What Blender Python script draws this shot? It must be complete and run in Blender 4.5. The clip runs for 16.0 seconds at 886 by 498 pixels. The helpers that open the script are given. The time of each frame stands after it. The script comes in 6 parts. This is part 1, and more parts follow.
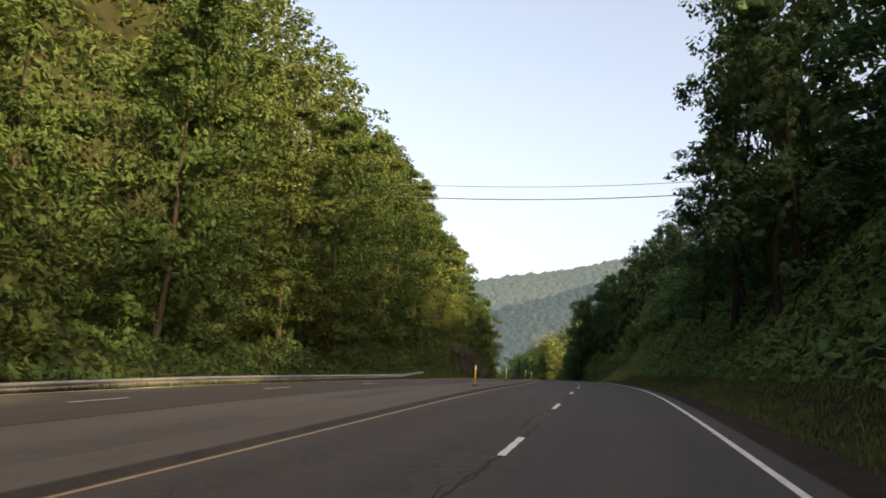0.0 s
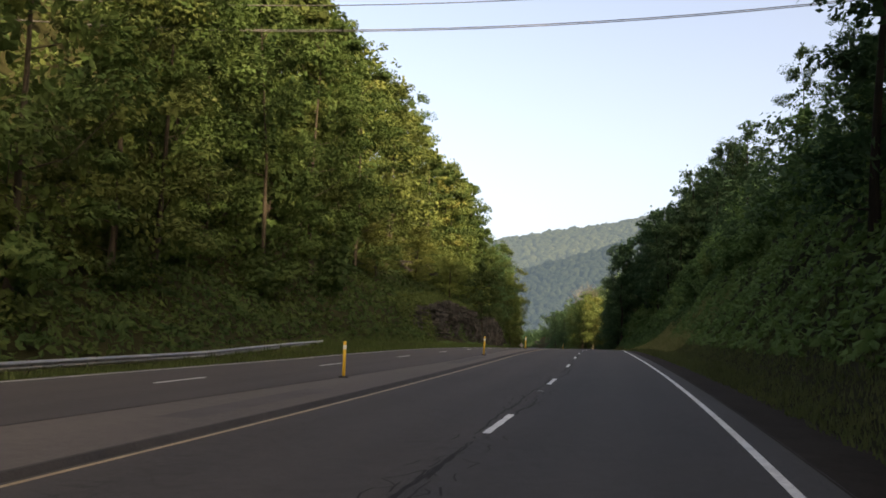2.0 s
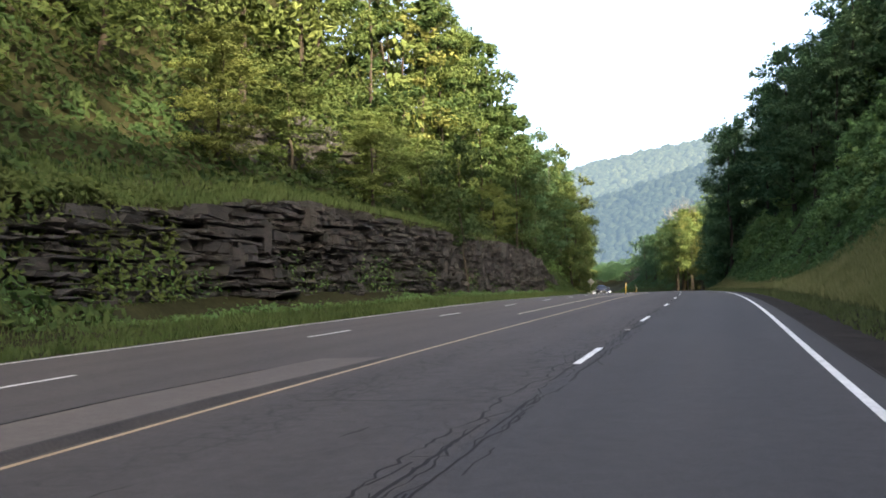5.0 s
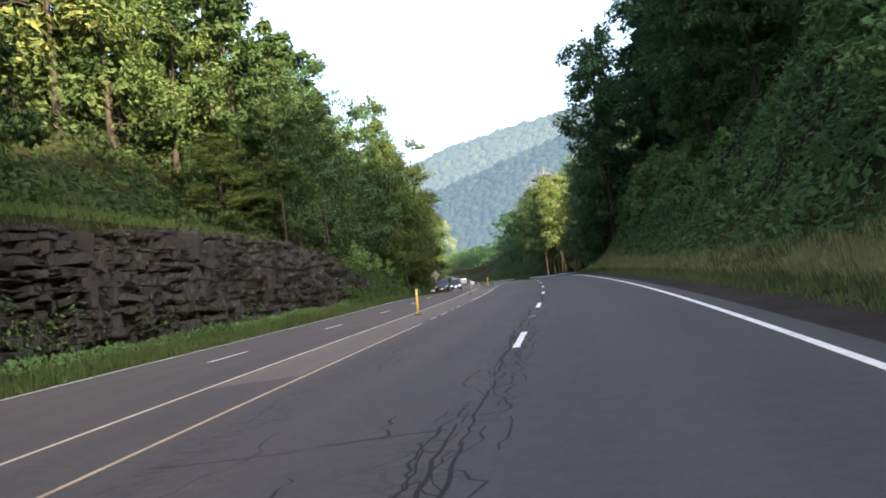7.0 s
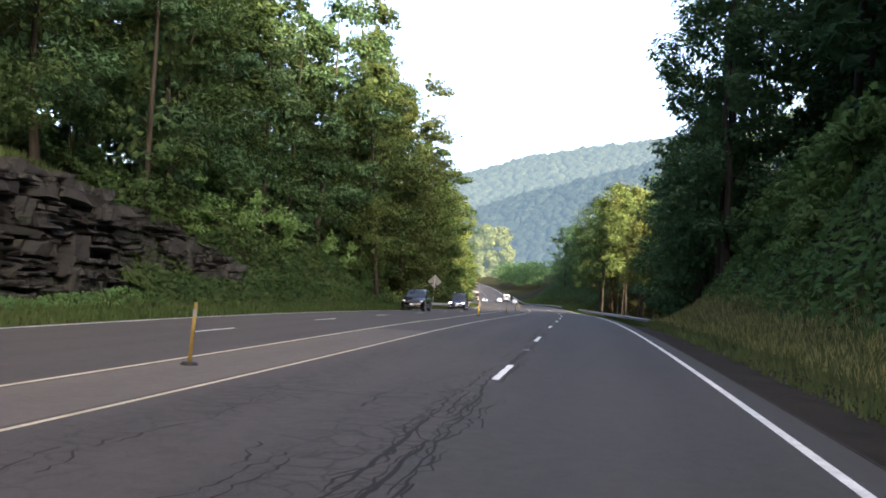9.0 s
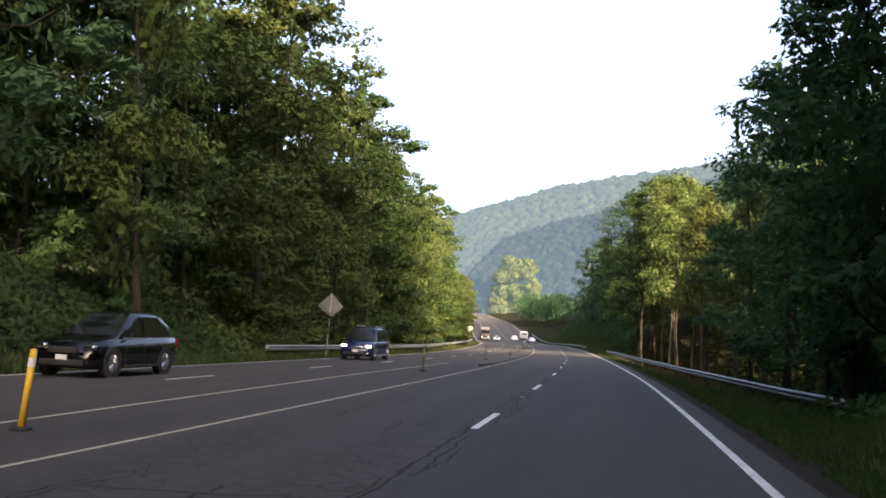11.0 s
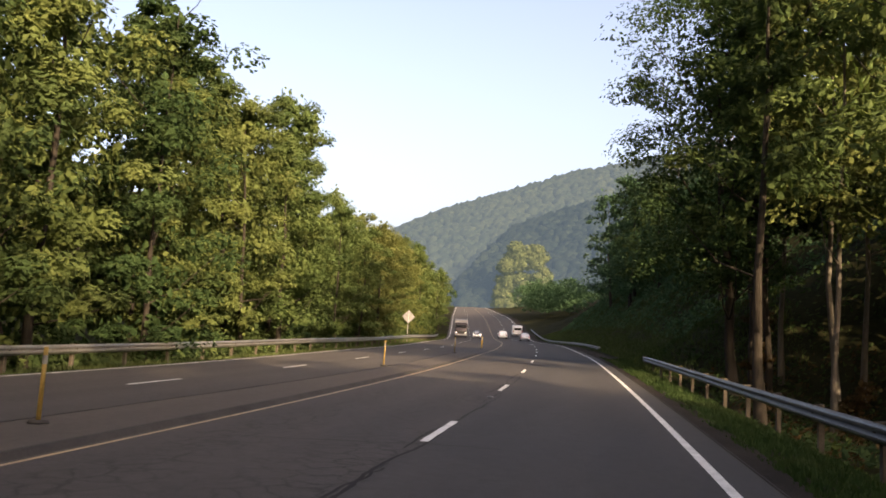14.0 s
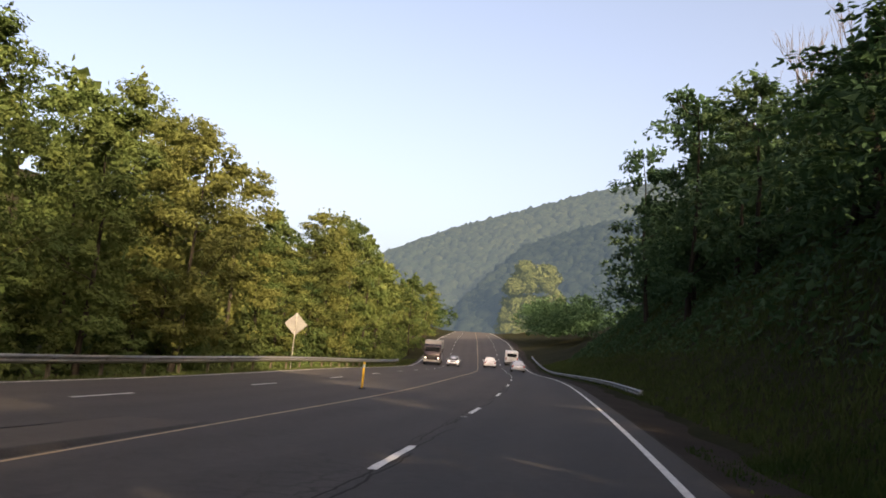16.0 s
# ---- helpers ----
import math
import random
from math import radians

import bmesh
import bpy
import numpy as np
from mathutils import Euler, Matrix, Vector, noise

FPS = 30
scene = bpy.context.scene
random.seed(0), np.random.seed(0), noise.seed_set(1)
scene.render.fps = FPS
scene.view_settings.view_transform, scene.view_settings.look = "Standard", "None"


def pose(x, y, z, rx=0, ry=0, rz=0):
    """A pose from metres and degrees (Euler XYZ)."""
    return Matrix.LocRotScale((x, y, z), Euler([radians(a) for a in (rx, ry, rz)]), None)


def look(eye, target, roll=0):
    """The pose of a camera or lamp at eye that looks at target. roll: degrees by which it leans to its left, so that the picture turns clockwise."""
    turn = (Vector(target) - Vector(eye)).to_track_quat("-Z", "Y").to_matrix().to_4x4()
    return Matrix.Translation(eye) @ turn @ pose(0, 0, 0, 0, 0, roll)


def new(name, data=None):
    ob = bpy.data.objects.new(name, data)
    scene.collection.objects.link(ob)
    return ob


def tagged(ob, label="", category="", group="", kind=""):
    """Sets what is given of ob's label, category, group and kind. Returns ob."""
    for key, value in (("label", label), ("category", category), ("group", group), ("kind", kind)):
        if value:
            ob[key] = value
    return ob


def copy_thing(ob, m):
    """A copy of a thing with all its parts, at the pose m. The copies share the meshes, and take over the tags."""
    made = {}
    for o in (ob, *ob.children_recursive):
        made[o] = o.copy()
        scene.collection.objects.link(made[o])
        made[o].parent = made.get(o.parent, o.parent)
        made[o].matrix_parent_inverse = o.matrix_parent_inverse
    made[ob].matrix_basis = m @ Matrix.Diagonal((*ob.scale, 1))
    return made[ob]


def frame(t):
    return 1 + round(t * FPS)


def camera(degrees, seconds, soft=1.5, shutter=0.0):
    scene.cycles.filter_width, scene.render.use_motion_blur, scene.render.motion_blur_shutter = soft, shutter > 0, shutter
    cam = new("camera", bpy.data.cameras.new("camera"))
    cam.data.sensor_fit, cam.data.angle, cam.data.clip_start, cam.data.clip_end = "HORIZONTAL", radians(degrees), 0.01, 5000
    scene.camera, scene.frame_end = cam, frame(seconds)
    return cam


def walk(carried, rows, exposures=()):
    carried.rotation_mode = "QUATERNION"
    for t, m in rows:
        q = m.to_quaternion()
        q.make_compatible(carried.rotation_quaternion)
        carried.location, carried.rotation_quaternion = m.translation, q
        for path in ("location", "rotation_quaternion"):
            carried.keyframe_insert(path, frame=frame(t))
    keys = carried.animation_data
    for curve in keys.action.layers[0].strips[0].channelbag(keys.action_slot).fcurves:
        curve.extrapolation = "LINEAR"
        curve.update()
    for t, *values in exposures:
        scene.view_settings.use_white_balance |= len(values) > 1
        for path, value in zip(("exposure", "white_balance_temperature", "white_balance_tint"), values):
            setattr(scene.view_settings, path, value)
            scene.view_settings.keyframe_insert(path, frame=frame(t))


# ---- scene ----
# Camera: rows of t, x, y, z, yaw, pitch, roll.
cam = camera(52.25, 16.0, 1.75)
ROWS = [
    (0.0, 1.56, -0.01, 1.429, 9.80, 10.48, 3.10),
    (0.5, 2.00, 12.19, 2.413, 11.98, 9.90, 6.10),
    (1.0, 2.50, 24.20, 3.290, 15.70, 8.22, 4.92),
    (1.5, 2.89, 36.27, 4.129, 14.06, 8.05, 6.21),
    (2.0, 2.84, 48.93, 4.805, 12.60, 7.76, 2.59),
    (2.5, 2.53, 61.36, 5.343, 9.38, 9.43, -0.74),
    (3.0, 2.24, 73.11, 5.978, 10.78, 7.23, 0.32),
    (3.5, 2.02, 85.44, 6.597, 12.55, 6.19, 0.45),
    (4.0, 1.51, 97.63, 7.238, 14.80, 5.12, 0.24),
    (4.5, 0.88, 109.80, 7.847, 16.98, 4.29, -0.09),
    (5.0, 0.28, 121.97, 8.403, 18.62, 3.72, -0.59),
    (5.5, -0.42, 134.14, 8.912, 19.29, 3.49, -1.30),
    (6.0, -1.07, 146.59, 9.296, 13.75, 3.81, -6.54),
    (6.5, -1.82, 158.71, 9.720, 11.67, 3.41, -8.74),
    (7.0, -2.42, 170.94, 10.088, 10.65, 2.95, -7.38),
    (7.5, -3.00, 183.08, 10.450, 11.05, 2.16, -0.78),
    (8.0, -3.55, 195.47, 10.756, 12.94, 1.84, 2.57),
    (8.5, -4.17, 207.68, 11.001, 13.99, 2.32, 3.22),
    (9.0, -4.91, 219.88, 11.232, 14.85, 3.47, 3.70),
    (9.5, -5.81, 232.09, 11.460, 15.56, 4.84, 4.03),
    (10.0, -6.86, 244.29, 11.696, 16.15, 5.99, 4.24),
    (10.5, -8.08, 256.46, 11.905, 16.67, 6.47, 4.34),
    (11.0, -9.36, 268.88, 12.032, 17.04, 5.75, 3.37),
    (11.5, -10.62, 281.02, 12.138, 16.46, 6.19, 3.92),
    (12.0, -11.98, 293.12, 12.206, 16.81, 6.64, 3.72),
    (12.5, -13.45, 305.30, 12.283, 17.49, 5.29, 3.21),
    (13.0, -15.05, 317.59, 12.338, 17.39, 7.19, 1.65),
    (13.5, -16.83, 329.75, 12.377, 18.29, 6.08, 1.35),
    (14.0, -18.69, 341.88, 12.452, 18.21, 5.61, 3.10),
    (14.5, -20.57, 353.93, 12.504, 17.96, 6.04, 1.05),
    (15.0, -22.61, 366.19, 12.516, 16.88, 6.27, 1.24),
    (15.5, -24.67, 378.37, 12.708, 17.98, 6.66, 1.51),
    (16.0, -27.02, 390.47, 12.848, 19.28, 7.27, 4.61),
]
EXPOSURES = [(0,2.0,9000,13),(0.5,1.82,8750,13),(1.5,1.9,8550,14),(2.5,2.05,8450,15),(3,1.9,7700,15),(5.5,3.15,7000,10),(6.5,3.1,6850,11),(8,3.0,6600,12),(10.5,2.85,7250,14),(11.5,2.3,7450,16),(12,2.0,7700,18),(12.5,1.95,7700,18),(13,2.1,7850,18),(14,1.87,8000,19),(15,1.8,8150,19),(15.5,1.83,8150,18),(16,1.7,8100,18)]
walk(cam, [(t, pose(x, y, z, 90 + pitch, 0, yaw) @ pose(0, 0, 0, 0, 0, roll)) for t, x, y, z, yaw, pitch, roll in ROWS], EXPOSURES)

# ---- world, sun, exposure ----
SUN_ELEV, SUN_AZ = 18.0, 133.0          # degrees; azimuth clockwise from +y
world = bpy.data.worlds.new("sky_world")
scene.world = world
world.use_nodes = True
wn = world.node_tree.nodes
sky = wn.new("ShaderNodeTexSky")
sky.sky_type, sky.sun_disc = "NISHITA", False
sky.sun_elevation, sky.sun_rotation = radians(SUN_ELEV), radians(SUN_AZ)
sky.air_density, sky.dust_density, sky.ozone_density, sky.altitude = 0.65, 8.0, 0.5, 300
wn["Background"].inputs["Strength"].default_value = 0.15
world.node_tree.links.new(sky.outputs[0], wn["Background"].inputs["Color"])

sun = new("sun", bpy.data.lights.new("sun", "SUN"))
sun.data.energy, sun.data.angle, sun.data.color = 4.1, radians(0.6), (1.0, 0.82, 0.56)
sdir = Vector((math.sin(radians(SUN_AZ)) * math.cos(radians(SUN_ELEV)), math.cos(radians(SUN_AZ)) * math.cos(radians(SUN_ELEV)), math.sin(radians(SUN_ELEV))))
sun.matrix_world = look(sdir * 500, (0, 0, 0))

rng = np.random.default_rng(7)


# ---- materials ----
def material(name, rough=0.8, metal=0.0, spec=0.3):
    m = bpy.data.materials.new(name)
    m.use_nodes = True
    b = m.node_tree.nodes["Principled BSDF"]
    b.inputs["Roughness"].default_value, b.inputs["Metallic"].default_value = rough, metal
    b.inputs["Specular IOR Level"].default_value = spec
    return m, m.node_tree.nodes, m.node_tree.links, b


def ramp(nt, lk, fac, stops):
    r = nt.new("ShaderNodeValToRGB")
    el = r.color_ramp.elements
    while len(el) < len(stops):
        el.new(0.5)
    for e, (p, c) in zip(el, stops):
        e.position, e.color = p, (*c, 1)
    lk.new(fac, r.inputs[0])
    return r.outputs[0]


def noise_tex(nt, lk, scale, detail=4, rough=0.6, stretch=None, kind="Object"):
    co = nt.new("ShaderNodeTexCoord")
    n = nt.new("ShaderNodeTexNoise")
    n.inputs["Scale"].default_value, n.inputs["Detail"].default_value, n.inputs["Roughness"].default_value = scale, detail, rough
    src = co.outputs[kind]
    if stretch:
        mp = nt.new("ShaderNodeMapping")
        mp.inputs["Scale"].default_value = stretch
        lk.new(src, mp.inputs[0])
        src = mp.outputs[0]
    lk.new(src, n.inputs["Vector"])
    return n.outputs["Fac"]


def mixc(nt, lk, fac, a, b, mode="MIX"):
    n = nt.new("ShaderNodeMix")
    n.data_type, n.blend_type = "RGBA", mode
    for v, k in ((fac, 0), (a, 6), (b, 7)):
        if isinstance(v, (int, float)):
            n.inputs[k].default_value = v
        elif isinstance(v, tuple):
            n.inputs[k].default_value = (*v, 1)
        else:
            lk.new(v, n.inputs[k])
    return n.outputs[2]


def bump(nt, lk, b, height, strength, dist):
    n = nt.new("ShaderNodeBump")
    n.inputs["Strength"].default_value, n.inputs["Distance"].default_value = strength, dist
    lk.new(height, n.inputs["Height"])
    lk.new(n.outputs[0], b.inputs["Normal"])


def two_tone(name, a, b2, scale, rough=0.8, metal=0.0, fine=None, bumpy=0.0, spec=0.3, stretch=None):
    """Plain surface with variation at two scales."""
    m, nt, lk, b = material(name, rough, metal, spec)
    big = noise_tex(nt, lk, scale, 4, 0.6, stretch)
    col = ramp(nt, lk, big, [(0.3, a), (0.7, b2)])
    small = noise_tex(nt, lk, fine or scale * 12, 3, 0.7, stretch)
    col = mixc(nt, lk, 0.35, col, ramp(nt, lk, small, [(0.3, tuple(0.6 * v for v in a)), (0.75, tuple(min(1, 1.3 * v) for v in b2))]))
    lk.new(col, b.inputs["Base Color"])
    if bumpy:
        bump(nt, lk, b, small, 0.6, bumpy)
    return m


def asphalt(name, dark, light, patch):
    m, nt, lk, b = material(name, 0.85, 0.0, 0.25)
    at = nt.new("ShaderNodeAttribute")
    at.attribute_name = "across"
    # wheel tracks along the lanes
    wave = nt.new("ShaderNodeMath")
    wave.operation = "MULTIPLY"
    wave.inputs[1].default_value = 2 * math.pi / 1.83
    lk.new(at.outputs["Fac"], wave.inputs[0])
    sn = nt.new("ShaderNodeMath")
    sn.operation = "COSINE"
    lk.new(wave.outputs[0], sn.inputs[0])
    half = nt.new("ShaderNodeMath")
    half.operation = "MULTIPLY_ADD"
    half.inputs[1].default_value, half.inputs[2].default_value = 0.13, 0.0
    lk.new(sn.outputs[0], half.inputs[0])
    big = noise_tex(nt, lk, 0.12, 5, 0.65)
    add = nt.new("ShaderNodeMath")
    lk.new(big, add.inputs[0])
    lk.new(half.outputs[0], add.inputs[1])
    col = ramp(nt, lk, add.outputs[0], [(0.25, dark), (0.55, light), (0.8, patch)])
    long_ = noise_tex(nt, lk, 1.0, 4, 0.6, (1.4, 0.06, 1.0))
    col = mixc(nt, lk, 0.4, col, ramp(nt, lk, long_, [(0.35, dark), (0.7, light)]))
    mid = noise_tex(nt, lk, 5.0, 5, 0.75)
    col = mixc(nt, lk, 0.30, col, ramp(nt, lk, mid, [(0.36, tuple(0.55 * v for v in dark)), (0.62, tuple(1.25 * v for v in light))]))
    grit = noise_tex(nt, lk, 55, 3, 0.8)
    col = mixc(nt, lk, 0.35, col, ramp(nt, lk, grit, [(0.3, tuple(0.5 * v for v in dark)), (0.75, tuple(1.5 * v for v in light))]))
    # fine crack net
    vo = nt.new("ShaderNodeTexVoronoi")
    vo.feature = "DISTANCE_TO_EDGE"
    vo.inputs["Scale"].default_value = 2.3
    co = nt.new("ShaderNodeTexCoord")
    warp = nt.new("ShaderNodeTexNoise")
    warp.inputs["Scale"].default_value, warp.inputs["Detail"].default_value = 1.5, 5
    lk.new(co.outputs["Object"], warp.inputs["Vector"])
    wmix = nt.new("ShaderNodeMix")
    wmix.data_type, wmix.blend_type = "RGBA", "LINEAR_LIGHT"
    wmix.inputs[0].default_value = 0.35
    lk.new(co.outputs["Object"], wmix.inputs[6])
    lk.new(warp.outputs["Color"], wmix.inputs[7])
    lk.new(wmix.outputs[2], vo.inputs["Vector"])
    line = ramp(nt, lk, vo.outputs["Distance"], [(0.0, (1, 1, 1)), (0.07, (0, 0, 0))])
    where = ramp(nt, lk, noise_tex(nt, lk, 0.35, 4, 0.6, (1.0, 0.25, 1.0)), [(0.42, (0, 0, 0)), (0.58, (0.9, 0.9, 0.9))])
    seam = nt.new("ShaderNodeMath")
    seam.operation = "MULTIPLY_ADD"
    seam.inputs[1].default_value, seam.inputs[2].default_value = 0.12, 0.6
    lk.new(at.outputs["Fac"], seam.inputs[0])
    where = mixc(nt, lk, 1.0, where, ramp(nt, lk, seam.outputs[0], [(0.20, (0, 0, 0)), (0.25, (0.9, 0.9, 0.9)), (0.32, (0.9, 0.9, 0.9)), (0.40, (0.25, 0.25, 0.25)), (0.47, (0.6, 0.6, 0.6)), (0.54, (1, 1, 1)), (0.60, (0.9, 0.9, 0.9)), (0.62, (0, 0, 0))]), "MULTIPLY")
    # the outer lane was laid later: darker and less brown
    col = mixc(nt, lk, 1.0, col, ramp(nt, lk, seam.outputs[0], [(0.597, (1.04, 1.0, 0.97)), (0.603, (0.88, 0.89, 0.91))]), "MULTIPLY")
    both = mixc(nt, lk, 1.0, line, where, "MULTIPLY")
    col = mixc(nt, lk, both, col, (0.017, 0.016, 0.016))
    lk.new(col, b.inputs["Base Color"])
    bump(nt, lk, b, grit, 0.5, 0.01)
    return m


def leaf_material(name, dark, light, yellow, warm=0.12):
    """Thin leaves: each differs a little, each plant differs more."""
    m, nt, lk, b = material(name, 0.75, 0.0, 0.01)
    geo = nt.new("ShaderNodeNewGeometry")
    info = nt.new("ShaderNodeObjectInfo")
    near_light = tuple(0.6 * a + 0.4 * b2 for a, b2 in zip(light, dark))
    col = ramp(nt, lk, geo.outputs["Random Per Island"], [(0.0, near_light), (0.7, light), (1.0, tuple(0.5 * a + 0.5 * b2 for a, b2 in zip(light, yellow)))])
    spray = noise_tex(nt, lk, 0.55, 2)
    col = mixc(nt, lk, 0.55, col, ramp(nt, lk, spray, [(0.32, dark), (0.52, light), (0.72, yellow)]))
    plant = ramp(nt, lk, info.outputs["Random"], [(0.0, tuple(0.55 * v for v in dark)), (0.45, light), (0.8, yellow), (1.0, (yellow[0] * 1.25, yellow[1] * 1.0, yellow[2]))])
    col = mixc(nt, lk, 0.38, col, plant)
    patch = noise_tex(nt, lk, 0.35, 3)
    col = mixc(nt, lk, ramp(nt, lk, patch, [(0.45, (0, 0, 0)), (0.75, (warm * 3,) * 3)]), col, yellow)
    lk.new(col, b.inputs["Base Color"])
    tr = nt.new("ShaderNodeBsdfTranslucent")
    lk.new(mixc(nt, lk, 1.0, col, (1.0, 1.06, 0.66), "MULTIPLY"), tr.inputs["Color"])
    mx = nt.new("ShaderNodeMixShader")
    mx.inputs[0].default_value = 0.35
    lk.new(b.outputs[0], mx.inputs[1])
    lk.new(tr.outputs[0], mx.inputs[2])
    lk.new(mx.outputs[0], nt["Material Output"].inputs["Surface"])
    return m


M_ASPHALT = asphalt("worn_asphalt", (0.0333, 0.0319, 0.0322), (0.0591, 0.0565, 0.0559), (0.0738, 0.0666, 0.0639))
M_MEDIAN = asphalt("median_asphalt", (0.0643, 0.0590, 0.0569), (0.1058, 0.0972, 0.0904), (0.1285, 0.1152, 0.1038))
M_MEDIAN_DARK = asphalt("dark_median_asphalt", (0.044, 0.040, 0.037), (0.076, 0.069, 0.063), (0.094, 0.081, 0.072))
M_GRAVEL = two_tone("shoulder_gravel", (0.0147, 0.0130, 0.0116), (0.0378, 0.0325, 0.0277), 0.8, 0.95, 0, 25, 0.03, 0.05)
M_KERB = two_tone("dark_kerb", (0.018, 0.017, 0.017), (0.05, 0.046, 0.044), 1.2, 0.9, 0, 30, 0.01)
M_WHITE = two_tone("white_line_paint", (0.42, 0.42, 0.41), (0.78, 0.78, 0.76), 2.5, 0.6, 0, 18)
M_YELLOW = two_tone("yellow_line_paint", (0.2340, 0.1702, 0.0998), (0.4680, 0.3496, 0.2100), 1.6, 0.6, 0, 14)
M_YELLOW_PALE = two_tone("faded_yellow_paint", (0.34, 0.28, 0.19), (0.60, 0.53, 0.40), 1.6, 0.6, 0, 14)
M_CRACK = two_tone("crack_filler", (0.004, 0.0037, 0.0035), (0.009, 0.0085, 0.008), 3, 0.9)
M_SOIL = two_tone("forest_soil", (0.0101, 0.0111, 0.0055), (0.0252, 0.0266, 0.0133), 0.25, 0.95, 0, 4, 0.05, 0.02)
M_STEEL = two_tone("galvanised_steel", (0.20, 0.20, 0.195), (0.38, 0.38, 0.37), 0.9, 0.42, 0.8, 9)
M_STEEL_DULL = two_tone("weathered_steel", (0.09, 0.09, 0.09), (0.19, 0.19, 0.185), 0.9, 0.5, 0.7, 9)
M_POSTWOOD = two_tone("weathered_wood", (0.0400, 0.0315, 0.0225), (0.0880, 0.0756, 0.0585), 2, 0.9, 0, 30, 0.01)
M_POSTY = two_tone("yellow_plastic", (0.55, 0.33, 0.03), (0.78, 0.50, 0.06), 3, 0.5, 0, 25)
M_POSTDULL = two_tone("grimy_yellow_plastic", (0.1200, 0.0813, 0.0200), (0.2160, 0.1495, 0.0400), 3, 0.7, 0, 25)
M_POSTW = two_tone("reflective_white", (0.6, 0.6, 0.6), (0.85, 0.84, 0.8), 5, 0.35)
M_RUBBER = two_tone("black_rubber", (0.012, 0.012, 0.012), (0.035, 0.034, 0.033), 5, 0.75)
M_SIGN = two_tone("bare_aluminium", (0.105, 0.11, 0.115), (0.18, 0.185, 0.185), 3, 0.6, 0.15, 20)
M_BARK = two_tone("bark", (0.0134, 0.0115, 0.0096), (0.0381, 0.0332, 0.0278), 1.5, 0.95, 0, 14, 0.04, 0.1, (1, 1, 0.2))
M_PALEBARK = two_tone("pale_bark", (0.0488, 0.0431, 0.0356), (0.1200, 0.1087, 0.0938), 1.2, 0.9, 0, 9, 0.02, 0.1, (1, 1, 0.3))
M_GREYBARK = two_tone("grey_bark", (0.055, 0.05, 0.046), (0.13, 0.12, 0.11), 1.2, 0.9, 0, 9, 0.02, 0.1, (1, 1, 0.3))
M_MEDPATCH = two_tone("dark_patch", (0.050, 0.047, 0.046), (0.082, 0.077, 0.074), 0.9, 0.9, 0, 20, 0.01)
M_WIRE = two_tone("cable", (0.05, 0.05, 0.055), (0.10, 0.10, 0.11), 1, 0.5)
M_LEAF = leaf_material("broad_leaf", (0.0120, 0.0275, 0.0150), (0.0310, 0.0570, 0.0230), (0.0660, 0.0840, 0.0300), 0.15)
# Sunlit and bluish shaded copies of one leaf: the light is in their colours.
M_LEAF_SHADE = leaf_material("shade_leaf", (0.0200, 0.0487, 0.0287), (0.0445, 0.0903, 0.0502), (0.0731, 0.1176, 0.0559), 0.05)
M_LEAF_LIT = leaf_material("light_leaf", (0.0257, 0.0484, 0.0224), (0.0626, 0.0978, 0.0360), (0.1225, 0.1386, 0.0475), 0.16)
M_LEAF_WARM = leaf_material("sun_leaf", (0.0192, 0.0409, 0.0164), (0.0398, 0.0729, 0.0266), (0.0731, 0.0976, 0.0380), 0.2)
M_VINE = leaf_material("vine_leaf", (0.0374, 0.0837, 0.0400), (0.0855, 0.1584, 0.0641), (0.1334, 0.2011, 0.0748), 0.06)
M_GRASS = leaf_material("grass_blade", (0.0175, 0.0361, 0.0134), (0.0329, 0.0608, 0.0216), (0.0628, 0.0804, 0.0351), 0.2)
M_VERGE = leaf_material("verge_grass_blade", (0.0420, 0.0600, 0.0280), (0.0720, 0.0940, 0.0430), (0.1100, 0.1220, 0.0580), 0.2)
M_DRYGRASS = leaf_material("dry_grass", (0.0900, 0.1080, 0.0496), (0.1576, 0.1696, 0.0810), (0.2476, 0.2370, 0.1276), 0.2)
M_RUST = leaf_material("rust_leaf", (0.0300, 0.0186, 0.0075), (0.0525, 0.0347, 0.0149), (0.0638, 0.0496, 0.0260), 0.1)


